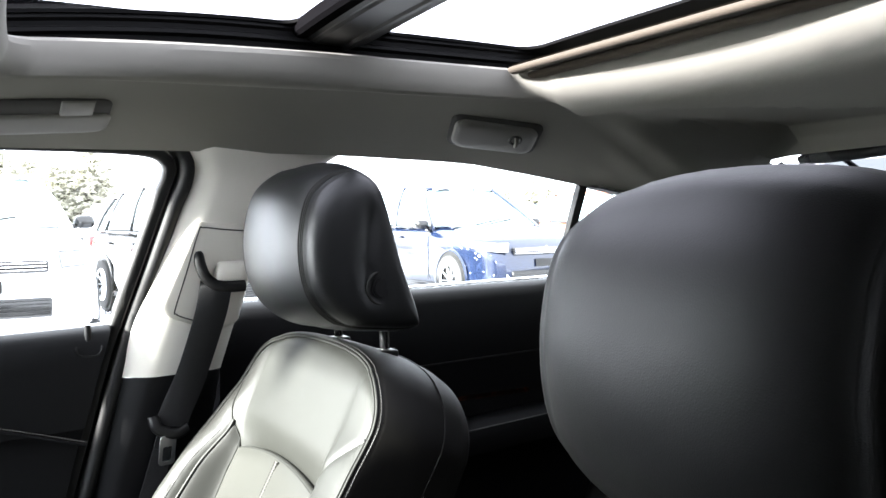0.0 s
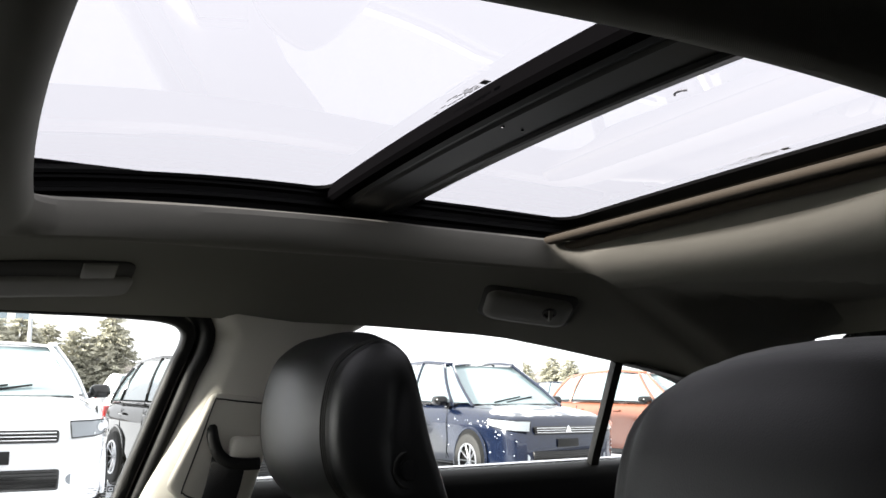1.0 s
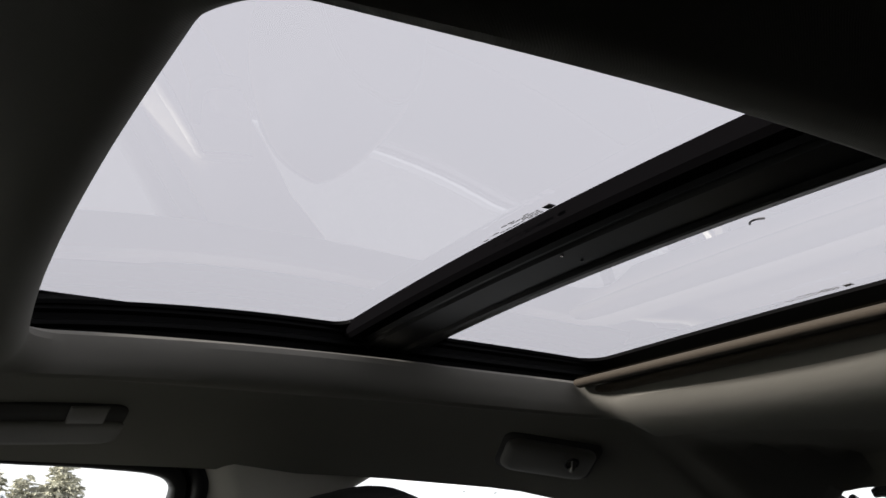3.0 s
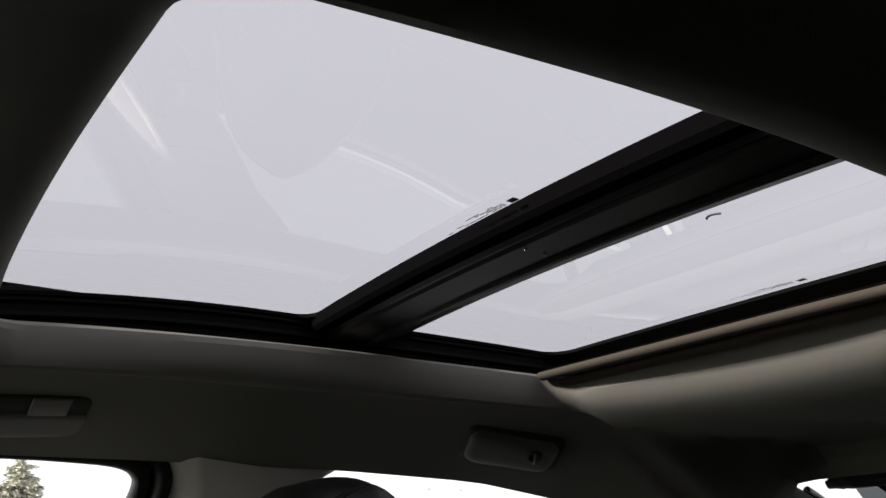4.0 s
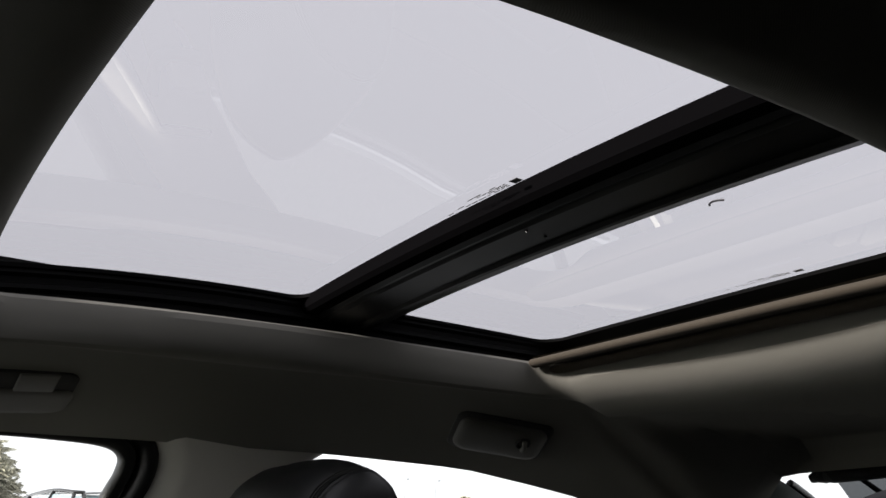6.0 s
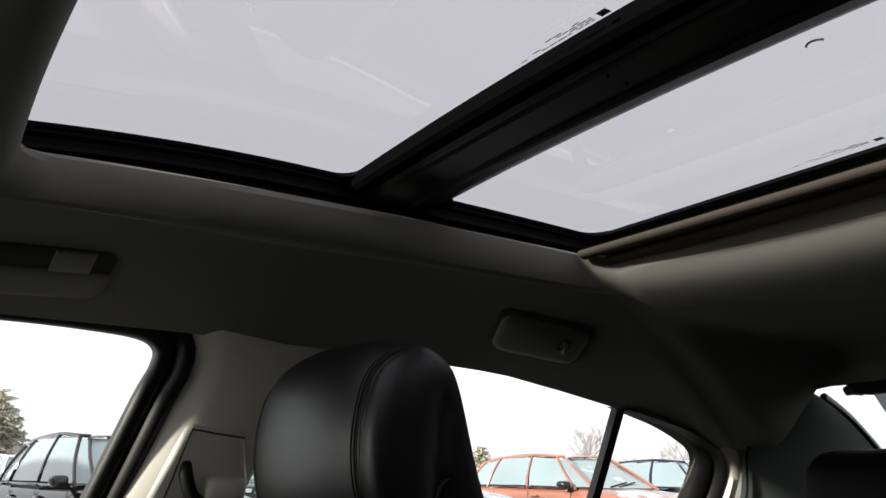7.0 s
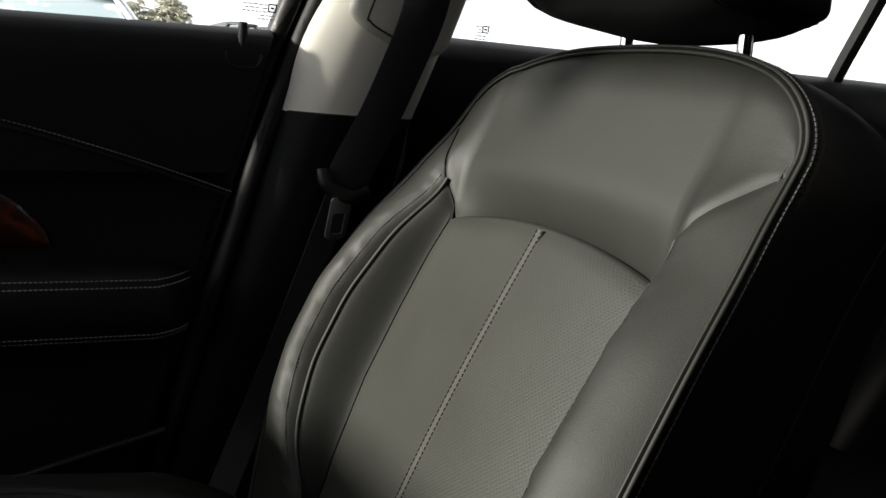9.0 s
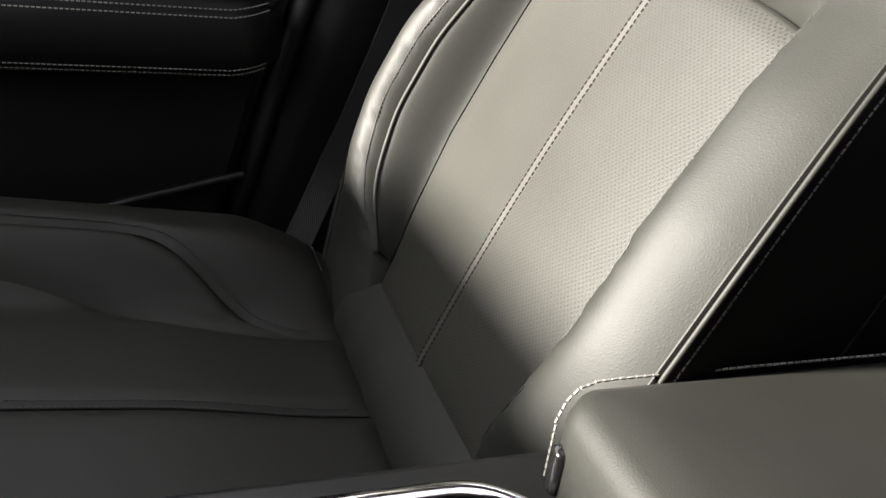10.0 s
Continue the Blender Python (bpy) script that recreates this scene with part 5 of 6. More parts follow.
def build_console():
    t = thing("centre_console", (CX, -0.4, 0.3), "centre console with padded stitched armrest and chrome-edged tray", "console")
    part("body", box((-0.165, -1.05, 0.28), (0.065, 0.02, 0.655), 0.02, 3), VINYL, t)
    part("top_plate", box((-0.168, -0.98, 0.650), (0.068, -0.300, 0.683), 0.008, 3), PLASTIC, t, "dark top plate")
    ring = rounded_rect(-0.142, 0.045, -0.62, -0.337, 0.040, 24)
    part("chrome_ring", tube([(q.x, q.y, 0.6855) for q in ring], 0.0055, 8, closed=True, flat=0.7), CHROME, t, "bright chrome tray edge")
    part("tray", sheet(lambda u, v: (-0.140 + 0.18 * u, -0.610 + 0.260 * v, 0.6850), 4, 4), GLOSS, t, "gloss black tray lid")
    # lid: a soft slab with rounded edges
    def lid():
        bm = bmesh.new()
        rows = []
        ring0 = lambda o: rounded_rect(-0.146 - o, 0.046 + o, -0.332 - o, 0.12 + o, 0.022 + o, 24)
        for o, z in ((-0.010, 0.684), (-0.002, 0.686), (0.0, 0.692), (0.0, 0.724), (-0.003, 0.732), (-0.010, 0.736), (-0.03, 0.738), (-0.06, 0.7385), (-0.09, 0.739)):
            rows.append([bm.verts.new((q.x, q.y, z)) for q in (ring0(o) if o > -0.02 else rounded_rect(-0.146 - o, 0.046 + o, -0.332 - o, 0.12 + o, 0.004, 24))])
        for A, B in zip(rows, rows[1:]):
            for i in range(len(A)):
                bm.faces.new((A[i], A[(i + 1) % len(A)], B[(i + 1) % len(B)], B[i]))
        bm.faces.new(rows[-1])
        return bm
    l = part("armrest_lid", lid(), LEATHER, t, "padded leather armrest lid")
    side_line = [(-0.1452, 0.115 - 0.415 * u, 0.7352) for u in span(0, 1, 30)] + [(-0.1448, -0.310, 0.7350), (-0.1425, -0.3205, 0.7342), (-0.1420, -0.3262, 0.728)]
    side_line += [(-0.1432, -0.3282, z) for z in span(0.718, 0.688, 8)]
    part("stitching", stitches(side_line, long=0.0030, gap=0.0012, r=0.0007), STITCH, l, "pale edge stitching")
    part("latch", box((-0.134, -0.3355, 0.690), (-0.124, -0.328, 0.714), 0.003), GLOSS, l, "black latch slot")
    t.matrix_basis = pose(CX, -0.365, 0.3)
    return t


build_console()


def structure(name, bm, mat, label, cat):
    return tagged(part(name, bm, mat), label, cat, kind="structure")


floor_bm = box((-0.86, -1.6, 0.24), (0.90, 1.5, 0.28), 0.0)
structure("floor", floor_bm, CARPET, "dark carpeted car floor", "floor")
for side in (-1, 1):
    f = sided(side)
    structure("door_sill", box(*sorted_corners(f((-0.88, -1.2, 0.22)), f((-0.70, 0.95, 0.352))), 0.012), VINYL, "black sill trim under the doors", "sill")
structure("wall_driver_side", box((0.715, -1.02, 0.24), (0.80, 0.97, 1.34), 0.01), VINYL, "plain dark wall closing the driver's side", "wall")
# unseen panel, added before the driver's half of the windscreen to hold back light
structure("wall_front_driver", box((0.05, -0.875, 0.80), (0.75, -0.845, 1.33), 0.01), VINYL, "unseen dark panel added to block light at the driver's windscreen", "wall")
structure("parcel_shelf", box((-0.66, 0.93, 0.985), (0.70, 1.55, 1.012), 0.006), VINYL, "black parcel shelf behind the rear seat", "shelf")
structure("wall_rear", box((-0.86, 1.50, 0.24), (0.90, 1.56, 1.0), 0.01), VINYL, "plain dark wall behind the cabin", "wall")
for side in (-1, 1):
    f = sided(side)
    structure("wall_quarter", box(*sorted_corners(f((-0.88, 0.90, 0.24)), f((-0.69, 1.56, 1.02))), 0.01), OWNPAINT, "dark painted rear quarter panel", "wall")
rear_glass = structure("window_rear", sheet(lambda u, v: (-0.60 + 1.24 * u, 0.945 + 0.56 * v, 1.312 - 0.28 * v - 0.05 * (2 * u - 1) ** 2 * 0.4), 12, 8), SIDEGLASS, "sloping clear rear window", "window")
# dash and windscreen close the front
def dash(u):
    return [(-0.80 + 1.64 * u, y, z - 0.05 * (2 * u - 1) ** 4) for y, z in ((-1.62, 0.985), (-1.40, 0.985), (-1.15, 0.975), (-1.06, 0.955), (-1.02, 0.91), (-1.00, 0.80), (-1.05, 0.62), (-1.15, 0.50), (-1.2, 0.26))]


structure("wall_dash", strip(dash, span(0, 1, 16)), VINYL, "plain dark dashboard closing the front", "dashboard")
structure("window_front", sheet(lambda u, v: (CX + (u - 0.5) * (1.56 - 0.26 * v), -1.62 + 0.67 * v + 0.10 * (2 * u - 1) ** 2 * (1 - 0.3 * v), 0.985 + 0.345 * v), 12, 8), FRONTGLASS, "sloping clear windscreen", "window")
for side in (-1, 1):
    f = sided(side)
    structure("a_pillar", tube(smooth_line([f((-0.850, -1.56, 0.96)), f((-0.800, -1.25, 1.14)), f((-0.735, -1.03, 1.275)), f((-0.665, -0.91, 1.335))], 16), 0.052, 12, flat=0.8), BEIGE, "beige windscreen pillar", "pillar trim")
    structure("wall_front_side", box(*sorted_corners(f((-0.88, -1.65, 0.24)), f((-0.76, -1.01, 0.97))), 0.01), OWNPAINT, "dark painted front wing side", "wall")
structure("wall_front", box((-0.86, -1.68, 0.24), (0.90, -1.60, 0.985), 0.01), OWNPAINT, "plain bulkhead", "wall")


def build_rear_blind():
    t = thing("rear_window_blind", (CX, 1.02, 1.02), "raised rear window blind with black top bar", "window blind")
    y, z = 1.005, 1.291
    part("top_bar", tube([(-0.468, y, z), (-0.455, y, z)] + [(x, y, z + 0.010 * (1 - ((x - CX) / 0.42) ** 2)) for x in span(-0.44, 0.34, 16)] + [(0.355, y, z), (0.368, y, z)], 0.0125, 12), PLASTIC, t, "round black bar")
    for x in (-0.475, 0.375):
        part("end_cap", tube([(x + (0.018 if x < 0 else -0.018), y, z), (x, y, z - 0.001), (x + (-0.012 if x < 0 else 0.012), y - 0.002, z - 0.005)], 0.0145, 12, taper=0.008), GLOSS, t)
    part("mesh", sheet(lambda u, v: (-0.44 + 0.79 * u, y + 0.004 + 0.30 * v, z - 0.01 - 0.265 * v), 8, 8), BLINDMESH, t, "dark see-through mesh")
    for x in (-0.40, 0.30):
        part("arm", tube([(x, y + 0.006, z - 0.004), (x * 0.5, y + 0.30, 1.02)], 0.005, 8), PLASTIC, t)


BLINDMESH = glass("blind_mesh", (0.11, 0.115, 0.12), 0.1)
build_rear_blind()

# ---- outside: snow-covered car park ----
SNOW = material("packed_snow", (0.80, 0.82, 0.86), 0.75, vary=0.08, scale=0.5, fine=8, bump=0.5, depth=0.03)
SNOWCRUMB = material("clinging_snow", (0.85, 0.87, 0.9), 0.8, bump=0.3)
TYRE = material("tyre_rubber", (0.018, 0.018, 0.018), 0.8, bump=0.2)
ALLOY = material("alloy_rim", (0.55, 0.56, 0.58), 0.3, metal=0.9, vary=0.1, bump=0.02)
LAMP = material("lamp_lens", (0.20, 0.22, 0.24), 0.06, vary=0.1, bump=0.02, coat=0.8)
REDLAMP = material("red_lens", (0.35, 0.02, 0.02), 0.15, bump=0.02, coat=0.8)
SCREEN = dusted("snowy_windscreen", (0.24, 0.31, 0.32), 0.08, 0.45)
CARGLASS = material("dark_car_glass", (0.15, 0.19, 0.21), 0.06, vary=0.3, scale=1.2, bump=0.01, coat=0.5)
BARK = material("grey_bark", (0.17, 0.15, 0.14), 0.9, vary=0.3, scale=3, fine=40, bump=0.6, depth=0.02)
# needle colour is paled to carry the haze at this distance
NEEDLES = material("hazed_needles", (0.36, 0.35, 0.28), 0.85, vary=0.35, scale=0.8, fine=20, bump=0.3)
# twig grey is lightened too, distance haze being put into the colour
TWIGS = material("bare_twigs", (0.24, 0.22, 0.21), 0.9, vary=0.25, scale=1, fine=20, bump=0.3)
CONCRETE = material("pale_concrete", (0.58, 0.57, 0.54), 0.85, vary=0.1, scale=0.4, fine=10, bump=0.3)
POLE = material("galvanised_pole", (0.35, 0.36, 0.37), 0.5, metal=0.5, bump=0.05)

bm = bmesh.new()
def ground_pt(u, v):
    r = 0.5 + 900 * u ** 3
    a = 2 * math.pi * v
    x, y = r * math.cos(a), r * math.sin(a)
    z = 0.05 * noise.noise(Vector((x * 0.25, y * 0.25, 0))) * step(3, 8, r) + 1.9 * step(27, 48, -x) * (0.6 + 0.5 * noise.noise(Vector((x * 0.05, y * 0.05, 3))))
    return (x, y, z - 0.03)
def ploughed(m):
    """Wet tarmac shows where the lane was cleared; snow lies elsewhere."""
    n, l = m.node_tree.nodes, m.node_tree.links
    b = n["Principled BSDF"]
    no, se, mr, mx = n.new("ShaderNodeTexNoise"), n.new("ShaderNodeSeparateXYZ"), n.new("ShaderNodeMapRange"), n.new("ShaderNodeMix")
    no.inputs["Scale"].default_value, no.inputs["Detail"].default_value = 0.5, 6
    l.new(n["Texture Coordinate"].outputs["Object"], no.inputs["Vector"])
    l.new(n["Texture Coordinate"].outputs["Object"], se.inputs[0])
    ad, ab = n.new("ShaderNodeMath"), n.new("ShaderNodeMath")
    ab.operation = "ABSOLUTE"
    ad.operation = "MULTIPLY_ADD"
    ad.inputs[1].default_value = 5.0
    l.new(se.outputs["X"], ab.inputs[0])
    l.new(no.outputs["Fac"], ad.inputs[0])
    l.new(ab.outputs[0], ad.inputs[2])
    mr.inputs["From Min"].default_value, mr.inputs["From Max"].default_value = 8.6, 9.8
    l.new(ad.outputs[0], mr.inputs["Value"])
    mx.data_type = "RGBA"
    mx.inputs["A"].default_value = (0.09, 0.09, 0.095, 1)
    l.new(b.inputs["Base Color"].links[0].from_socket, mx.inputs["B"])
    l.new(mr.outputs["Result"], mx.inputs["Factor"])
    l.new(mx.outputs["Result"], b.inputs["Base Color"])


ploughed(SNOW)
structure("ground", sheet(ground_pt, 70, 120), SNOW, "snow-covered car park and fields reaching the horizon", "ground")


def build_suv(paint, label, tall=1.66):
    """A parked estate car, nose at its origin facing +x, built once for each paint."""
    t = thing("parked_car", (0, 0, 0), label, "car", "parked cars in the row")
    st = [(0.02, 0.62, 0.30, 0.70), (-0.04, 0.76, 0.24, 0.80), (-0.14, 0.84, 0.22, 0.90), (-0.35, 0.885, 0.21, 0.955), (-0.7, 0.90, 0.21, 1.00), (-1.15, 0.905, 0.21, 1.045), (-1.35, 0.905, 0.21, 1.065), (-2.2, 0.91, 0.21, 1.07), (-3.4, 0.91, 0.22, 1.09), (-4.2, 0.89, 0.26, 1.10), (-4.5, 0.84, 0.32, 1.06), (-4.6, 0.74, 0.38, 0.98)]

    def sec(k):
        x, w, z0, z1 = k
        h = z1 - z0
        half = [(0, z0), (w * 0.86, z0), (w * 0.97, z0 + 0.06 * h), (w, z0 + 0.25 * h), (w * 0.985, z0 + 0.45 * h), (w, z0 + 0.68 * h), (w * 0.985, z0 + 0.82 * h), (w * 0.93, z0 + 0.93 * h), (w * 0.80, z1 - 0.004), (w * 0.5, z1 + 0.012), (0, z1 + 0.02)]
        return [(x, y, z) for y, z in half] + [(x, -y, z) for y, z in half[-2:0:-1]]
    bm = bmesh.new()
    # finer stations by straight steps
    fine = []
    for a, b in zip(st, st[1:]):
        for k in range(3):
            fine.append(tuple(p + (q - p) * k / 3 for p, q in zip(a, b)))
    fine.append(st[-1])
    rows = [[bm.verts.new(p) for p in sec(k)] for k in fine]
    for A, B in zip(rows, rows[1:]):
        for i in range(len(A)):
            bm.faces.new((A[i], A[(i + 1) % len(A)], B[(i + 1) % len(A)], B[i]))
    bm.faces.new(rows[0])
    bm.faces.new(rows[-1][::-1])
    body = part("body", bm, paint, t)
    # cabin
    base = [(-1.12, 0.72, 1.06), (-1.45, 0.83, 1.06), (-2.6, 0.84, 1.08), (-3.7, 0.83, 1.09), (-4.42, 0.74, 1.08)]
    roof = [(-1.98, 0.52, tall - 0.045), (-2.12, 0.58, tall - 0.035), (-2.7, 0.615, tall), (-3.6, 0.60, tall - 0.04), (-4.12, 0.55, tall - 0.11)]
    def wall(i, k, s):
        a, b = Vector(base[i]), Vector(roof[i])
        p = a.lerp(b, k)
        bulge = 0.03 * math.sin(math.pi * k)
        return Vector((p.x, s * (p.y + bulge), p.z))
    bm = bmesh.new()
    rows = []
    for x, y, z in [(roof[0][0] + 0.02, roof[0][1] - 0.02, roof[0][2] - 0.012)] + roof + [(-4.2, 0.50, tall - 0.15)]:
        rows.append([bm.verts.new((x, y * s, z + 0.03 * (1 - s * s))) for s in span(-1, 1, 9)])
    for A, B in zip(rows, rows[1:]):
        for k in range(8):
            bm.faces.new((A[k], B[k], B[k + 1], A[k + 1]))
    part("roof", bm, paint, t)
    for s in (-1, 1):
        for i0, i1, nm in ((0, 1, "corner_window"), (1, 2, "front_side_window"), (2, 3, "rear_side_window"), (3, 4, "quarter_window")):
            part(nm, sheet(lambda u, v: wall(i0, 0.04 + 0.9 * v, s).lerp(wall(i1, 0.04 + 0.9 * v, s), 0.04 + 0.92 * u), 4, 4), CARGLASS, body)
        for i in range(5):
            part("pillar", tube([wall(i, k, s) for k in span(-0.05, 1.0, 8)], 0.034 if i == 4 else 0.022, 6), paint, body)
        rail = [wall(i, 1.0, s) + Vector((0, 0, 0.01)) for i in range(5)]
        part("roof_rail", tube(smooth_line(rail, 20), 0.024, 6), paint, body)
        part("belt_moulding", tube([wall(i, 0.0, s) + Vector((0, s * 0.012, -0.005)) for i in range(1, 5)], 0.012, 6), GLOSS, body)
        # mirror
        mir = part("mirror", box(*sorted_corners((-1.66, s * 0.88, 1.04), (-1.46, s * 1.06, 1.17)), 0.05, 3), paint if tall < 1.6 else GLOSS, body, "door mirror")
        part("mirror_foot", tube([(-1.58, s * 0.83, 1.05), (-1.56, s * 0.93, 1.08)], 0.03, 8), GLOSS, mir)
        # lamps
        def lamp(u, v):
            x = 0.035 - 0.50 * u
            zz = 0.735 + 0.075 * u + (0.13 - 0.05 * u) * v
            w = lerp([(-0.5, 0.892), (-0.35, 0.882), (-0.14, 0.835), (-0.04, 0.757), (0.05, 0.55)], x)
            return (x + 0.008, s * (w + 0.006 - 0.02 * v), zz)
        hl = part("headlight", sheet(lamp, 10, 4), LAMP, t, "clear headlight")
        edge = [lamp(u, 0) for u in span(0, 1, 8)] + [lamp(1, v) for v in span(0.25, 0.75, 3)] + [lamp(u, 1) for u in span(1, 0, 8)] + [lamp(0, v) for v in span(0.75, 0.25, 3)]
        part("lamp_rim", tube(edge, 0.006, 5, closed=True), GLOSS, hl)
        for u in (0.3, 0.62):
            part("reflector", disc(Vector(lamp(u, 0.5)) + Vector((0.004, s * 0.004, 0)), (1, s * 0.8, 0.1), 0.035, 0.012, 16), ALLOY, hl)
        part("tail_light", box(*sorted_corners((-4.56, s * 0.62, 0.80), (-4.40, s * 0.875, 1.02)), 0.03), REDLAMP, t, "red tail light")
        part("fog_light", disc((-0.012, s * 0.60, 0.42), (1, s * 0.5, 0), 0.045, 0.06, 16), LAMP, t)
        for x in (-0.86, -3.60):
            ty = bmesh.new()
            n = 28
            prof = [(0.20, 0.10), (0.30, 0.115), (0.335, 0.10), (0.348, 0.05), (0.348, -0.05), (0.335, -0.1), (0.20, -0.1)]
            rws = [[ty.verts.new((x + r * math.cos(2 * math.pi * i / n), s * 0.842 + s * d, 0.345 + r * math.sin(2 * math.pi * i / n))) for r, d in prof] for i in range(n)]
            for i in range(n):
                for k in range(len(prof) - 1):
                    ty.faces.new((rws[i][k], rws[(i + 1) % n][k], rws[(i + 1) % n][k + 1], rws[i][k + 1]))
            wheel = part("wheel", ty, TYRE, t)
            rim = bmesh.new()
            disc((x, s * 0.895, 0.345), (0, 1, 0), 0.055, 0.05, 16, rim)
            tube([(x + 0.215 * math.cos(2 * math.pi * i / n), s * 0.945, 0.345 + 0.215 * math.sin(2 * math.pi * i / n)) for i in range(n)], 0.014, 6, rim, closed=True)
            for k in range(10):
                a = 2 * math.pi * k / 10
                tube([(x + 0.03 * math.cos(a), s * 0.918, 0.345 + 0.03 * math.sin(a)), (x + 0.21 * math.cos(a), s * 0.936, 0.345 + 0.21 * math.sin(a))], 0.017, 6, rim, flat=0.6)
            part("rim", rim, ALLOY, wheel, "ten-spoke alloy rim")
            part("wheel_well", disc((x, s * 0.795, 0.36), (0, 1, 0), 0.395, 0.236, 32), RUBBER, t)
            arc = [(x + 0.40 * math.cos(a), s * 0.905, 0.36 + 0.40 * math.sin(a)) for a in [radians(-15 + 210 * i / 24) for i in range(25)]]
            part("arch", tube(arc, 0.02, 6), paint, body)
        part("sill", box(*sorted_corners((-3.2, s * 0.84, 0.20), (-1.26, s * 0.925, 0.30)), 0.02), GLOSS, body)
        for x in (-2.35, -3.35):
            part("door_handle", box(*sorted_corners((x - 0.10, s * 0.895, 0.915), (x + 0.10, s * 0.935, 0.945)), 0.012), paint, body)
        for x in (-1.48, -2.52, -3.45):
            part("door_gap", tube([(x, s * 0.913, 0.34), (x - 0.01, s * 0.90, 0.62), (x, s * 0.912, 0.80), (x - 0.02, s * 0.88, 1.00)], 0.005, 5), GLOSS, body)
    screen = part("windscreen", sheet(lambda u, v: (-1.10 - 0.87 * v - 0.06 * (2 * u - 1) ** 2, (2 * u - 1) * (0.74 - 0.20 * v), 1.065 + (tall - 0.06 - 1.065) * v), 10, 6), SCREEN, t)
    part("rear_screen", sheet(lambda u, v: (-4.46 + 0.28 * v, (2 * u - 1) * (0.72 - 0.2 * v), 1.08 + (tall - 0.18 - 1.08) * v), 8, 4), CARGLASS, t)
    for s in (-1, 1):
        part("wiper", tube([(-1.13, s * 0.1 - 0.25, 1.085), (-1.25, s * 0.1 + 0.25, 1.16)], 0.010, 6), RUBBER, screen)
    # front: two grilles with bars
    for z0, z1, w in ((0.70, 0.80, 0.50), (0.34, 0.50, 0.52)):
        g = part("grille", box((-0.03, -w, z0), (0.045, w, z1), 0.02), GLOSS, t, "black grille opening")
        for z in span(z0 + 0.025, z1 - 0.02, 3 if z0 > 0.6 else 5):
            part("grille_bar", box((0.03, -w * 0.96, z - 0.0045), (0.052, w * 0.96, z + 0.0045), 0.003), CHROME if z0 > 0.6 else PLASTIC, g)
    part("badge", disc((0.052, 0, 0.755), (1, 0, 0), 0.055, 0.012, 3), CHROME, t, "small plain metal badge")
    crumbs = random.Random(11)
    bm = bmesh.new()
    for k in range(70):
        s = -1 if crumbs.random() < 0.5 else 1
        x = -abs(crumbs.gauss(0, 0.75)) - 0.02
        w = lerp([(-4.0, 0.915), (-0.7, 0.905), (-0.35, 0.89), (-0.14, 0.845), (-0.04, 0.765), (0.05, 0.55)], x)
        c = (x, s * (w - 0.004), crumbs.uniform(0.42, 0.86) if abs(x + 0.86) > 0.45 else crumbs.uniform(0.78, 0.88))
        bmesh.ops.create_icosphere(bm, subdivisions=1, radius=crumbs.uniform(0.004, 0.010), matrix=Matrix.Translation(c) @ Matrix.Diagonal((crumbs.uniform(0.6, 1.6), 0.5, crumbs.uniform(0.6, 1.4), 1)))
    part("snow_crumbs", bm, SNOWCRUMB, t, "clinging crumbs of white snow")
    part("number_plate", box((0.035, -0.16, 0.545), (0.05, 0.16, 0.645), 0.004), PLASTIC, t, "blank plate holder")
    return t


PAINTS = {
    "white": dusted("white_car_paint", (0.78, 0.79, 0.81), 0.25, 0.75),
    "black": dusted("black_car_paint", (0.003, 0.003, 0.0035), 0.06, 0.05, coat=0.0),
    "blue": dusted("blue_car_paint", (0.005, 0.0095, 0.026), 0.2, 0.68, 0.2),
    "orange": dusted("copper_car_paint", (0.25, 0.095, 0.060), 0.25, 0.62, 0.2),
    "grey": dusted("grey_car_paint", (0.22, 0.23, 0.24), 0.28, 0.7, 0.3),
    "silver": dusted("silver_car_paint", (0.45, 0.46, 0.47), 0.28, 0.8, 0.4),
}
NOSE = -8.25
protos = {
    "white": build_suv(PAINTS["white"], "white parked estate car dusted with snow", 1.60),
    "black": build_suv(PAINTS["black"], "glossy black parked estate car in the snow"),
    "blue": build_suv(PAINTS["blue"], "dark blue parked estate car with snow on its bonnet"),
    "orange": build_suv(PAINTS["orange"], "copper orange parked estate car with snowy bonnet", 1.60),
    "grey": build_suv(PAINTS["grey"], "grey snow-dusted parked car", 1.52),
}
protos["white"].matrix_basis = pose(NOSE + 0.65, -0.29, 0) @ Matrix.Scale(1.1, 4)
protos["black"].matrix_basis = pose(NOSE - 0.3, 2.75, 0, 0, 0, 8)
protos["blue"].matrix_basis = pose(NOSE, 6.2, 0)
protos["orange"].matrix_basis = pose(NOSE - 0.2, 10.1, 0)
protos["grey"].matrix_basis = pose(NOSE - 17, 1.0, 0.1)
navy = build_suv(PAINTS["blue"], "navy parked estate car beside the copper one", 1.585)
navy.matrix_basis = pose(NOSE - 0.4, 13.4, 0)
for kind, x, y in (("grey", NOSE - 0.2, 16.6), ("white", NOSE - 17, 4.2), ("grey", NOSE - 17.2, 7.4), ("black", NOSE - 17, 10.8), ("white", NOSE - 17.1, 14), ("grey", NOSE - 17, 17.3), ("blue", NOSE - 17, 21), ("white", NOSE - 17.2, 24.6), ("grey", NOSE - 17, 28), ("white", NOSE - 0.2, 20), ("orange", NOSE - 0.4, 23.4), ("grey", NOSE - 0.2, 27), ("white", NOSE - 17, -2.4), ("grey", NOSE - 0.1, -3.7)):
    copy_thing(protos[kind], pose(x, y, 0.05 if x < -20 else 0))

# ---- trees, poles and a far building ----


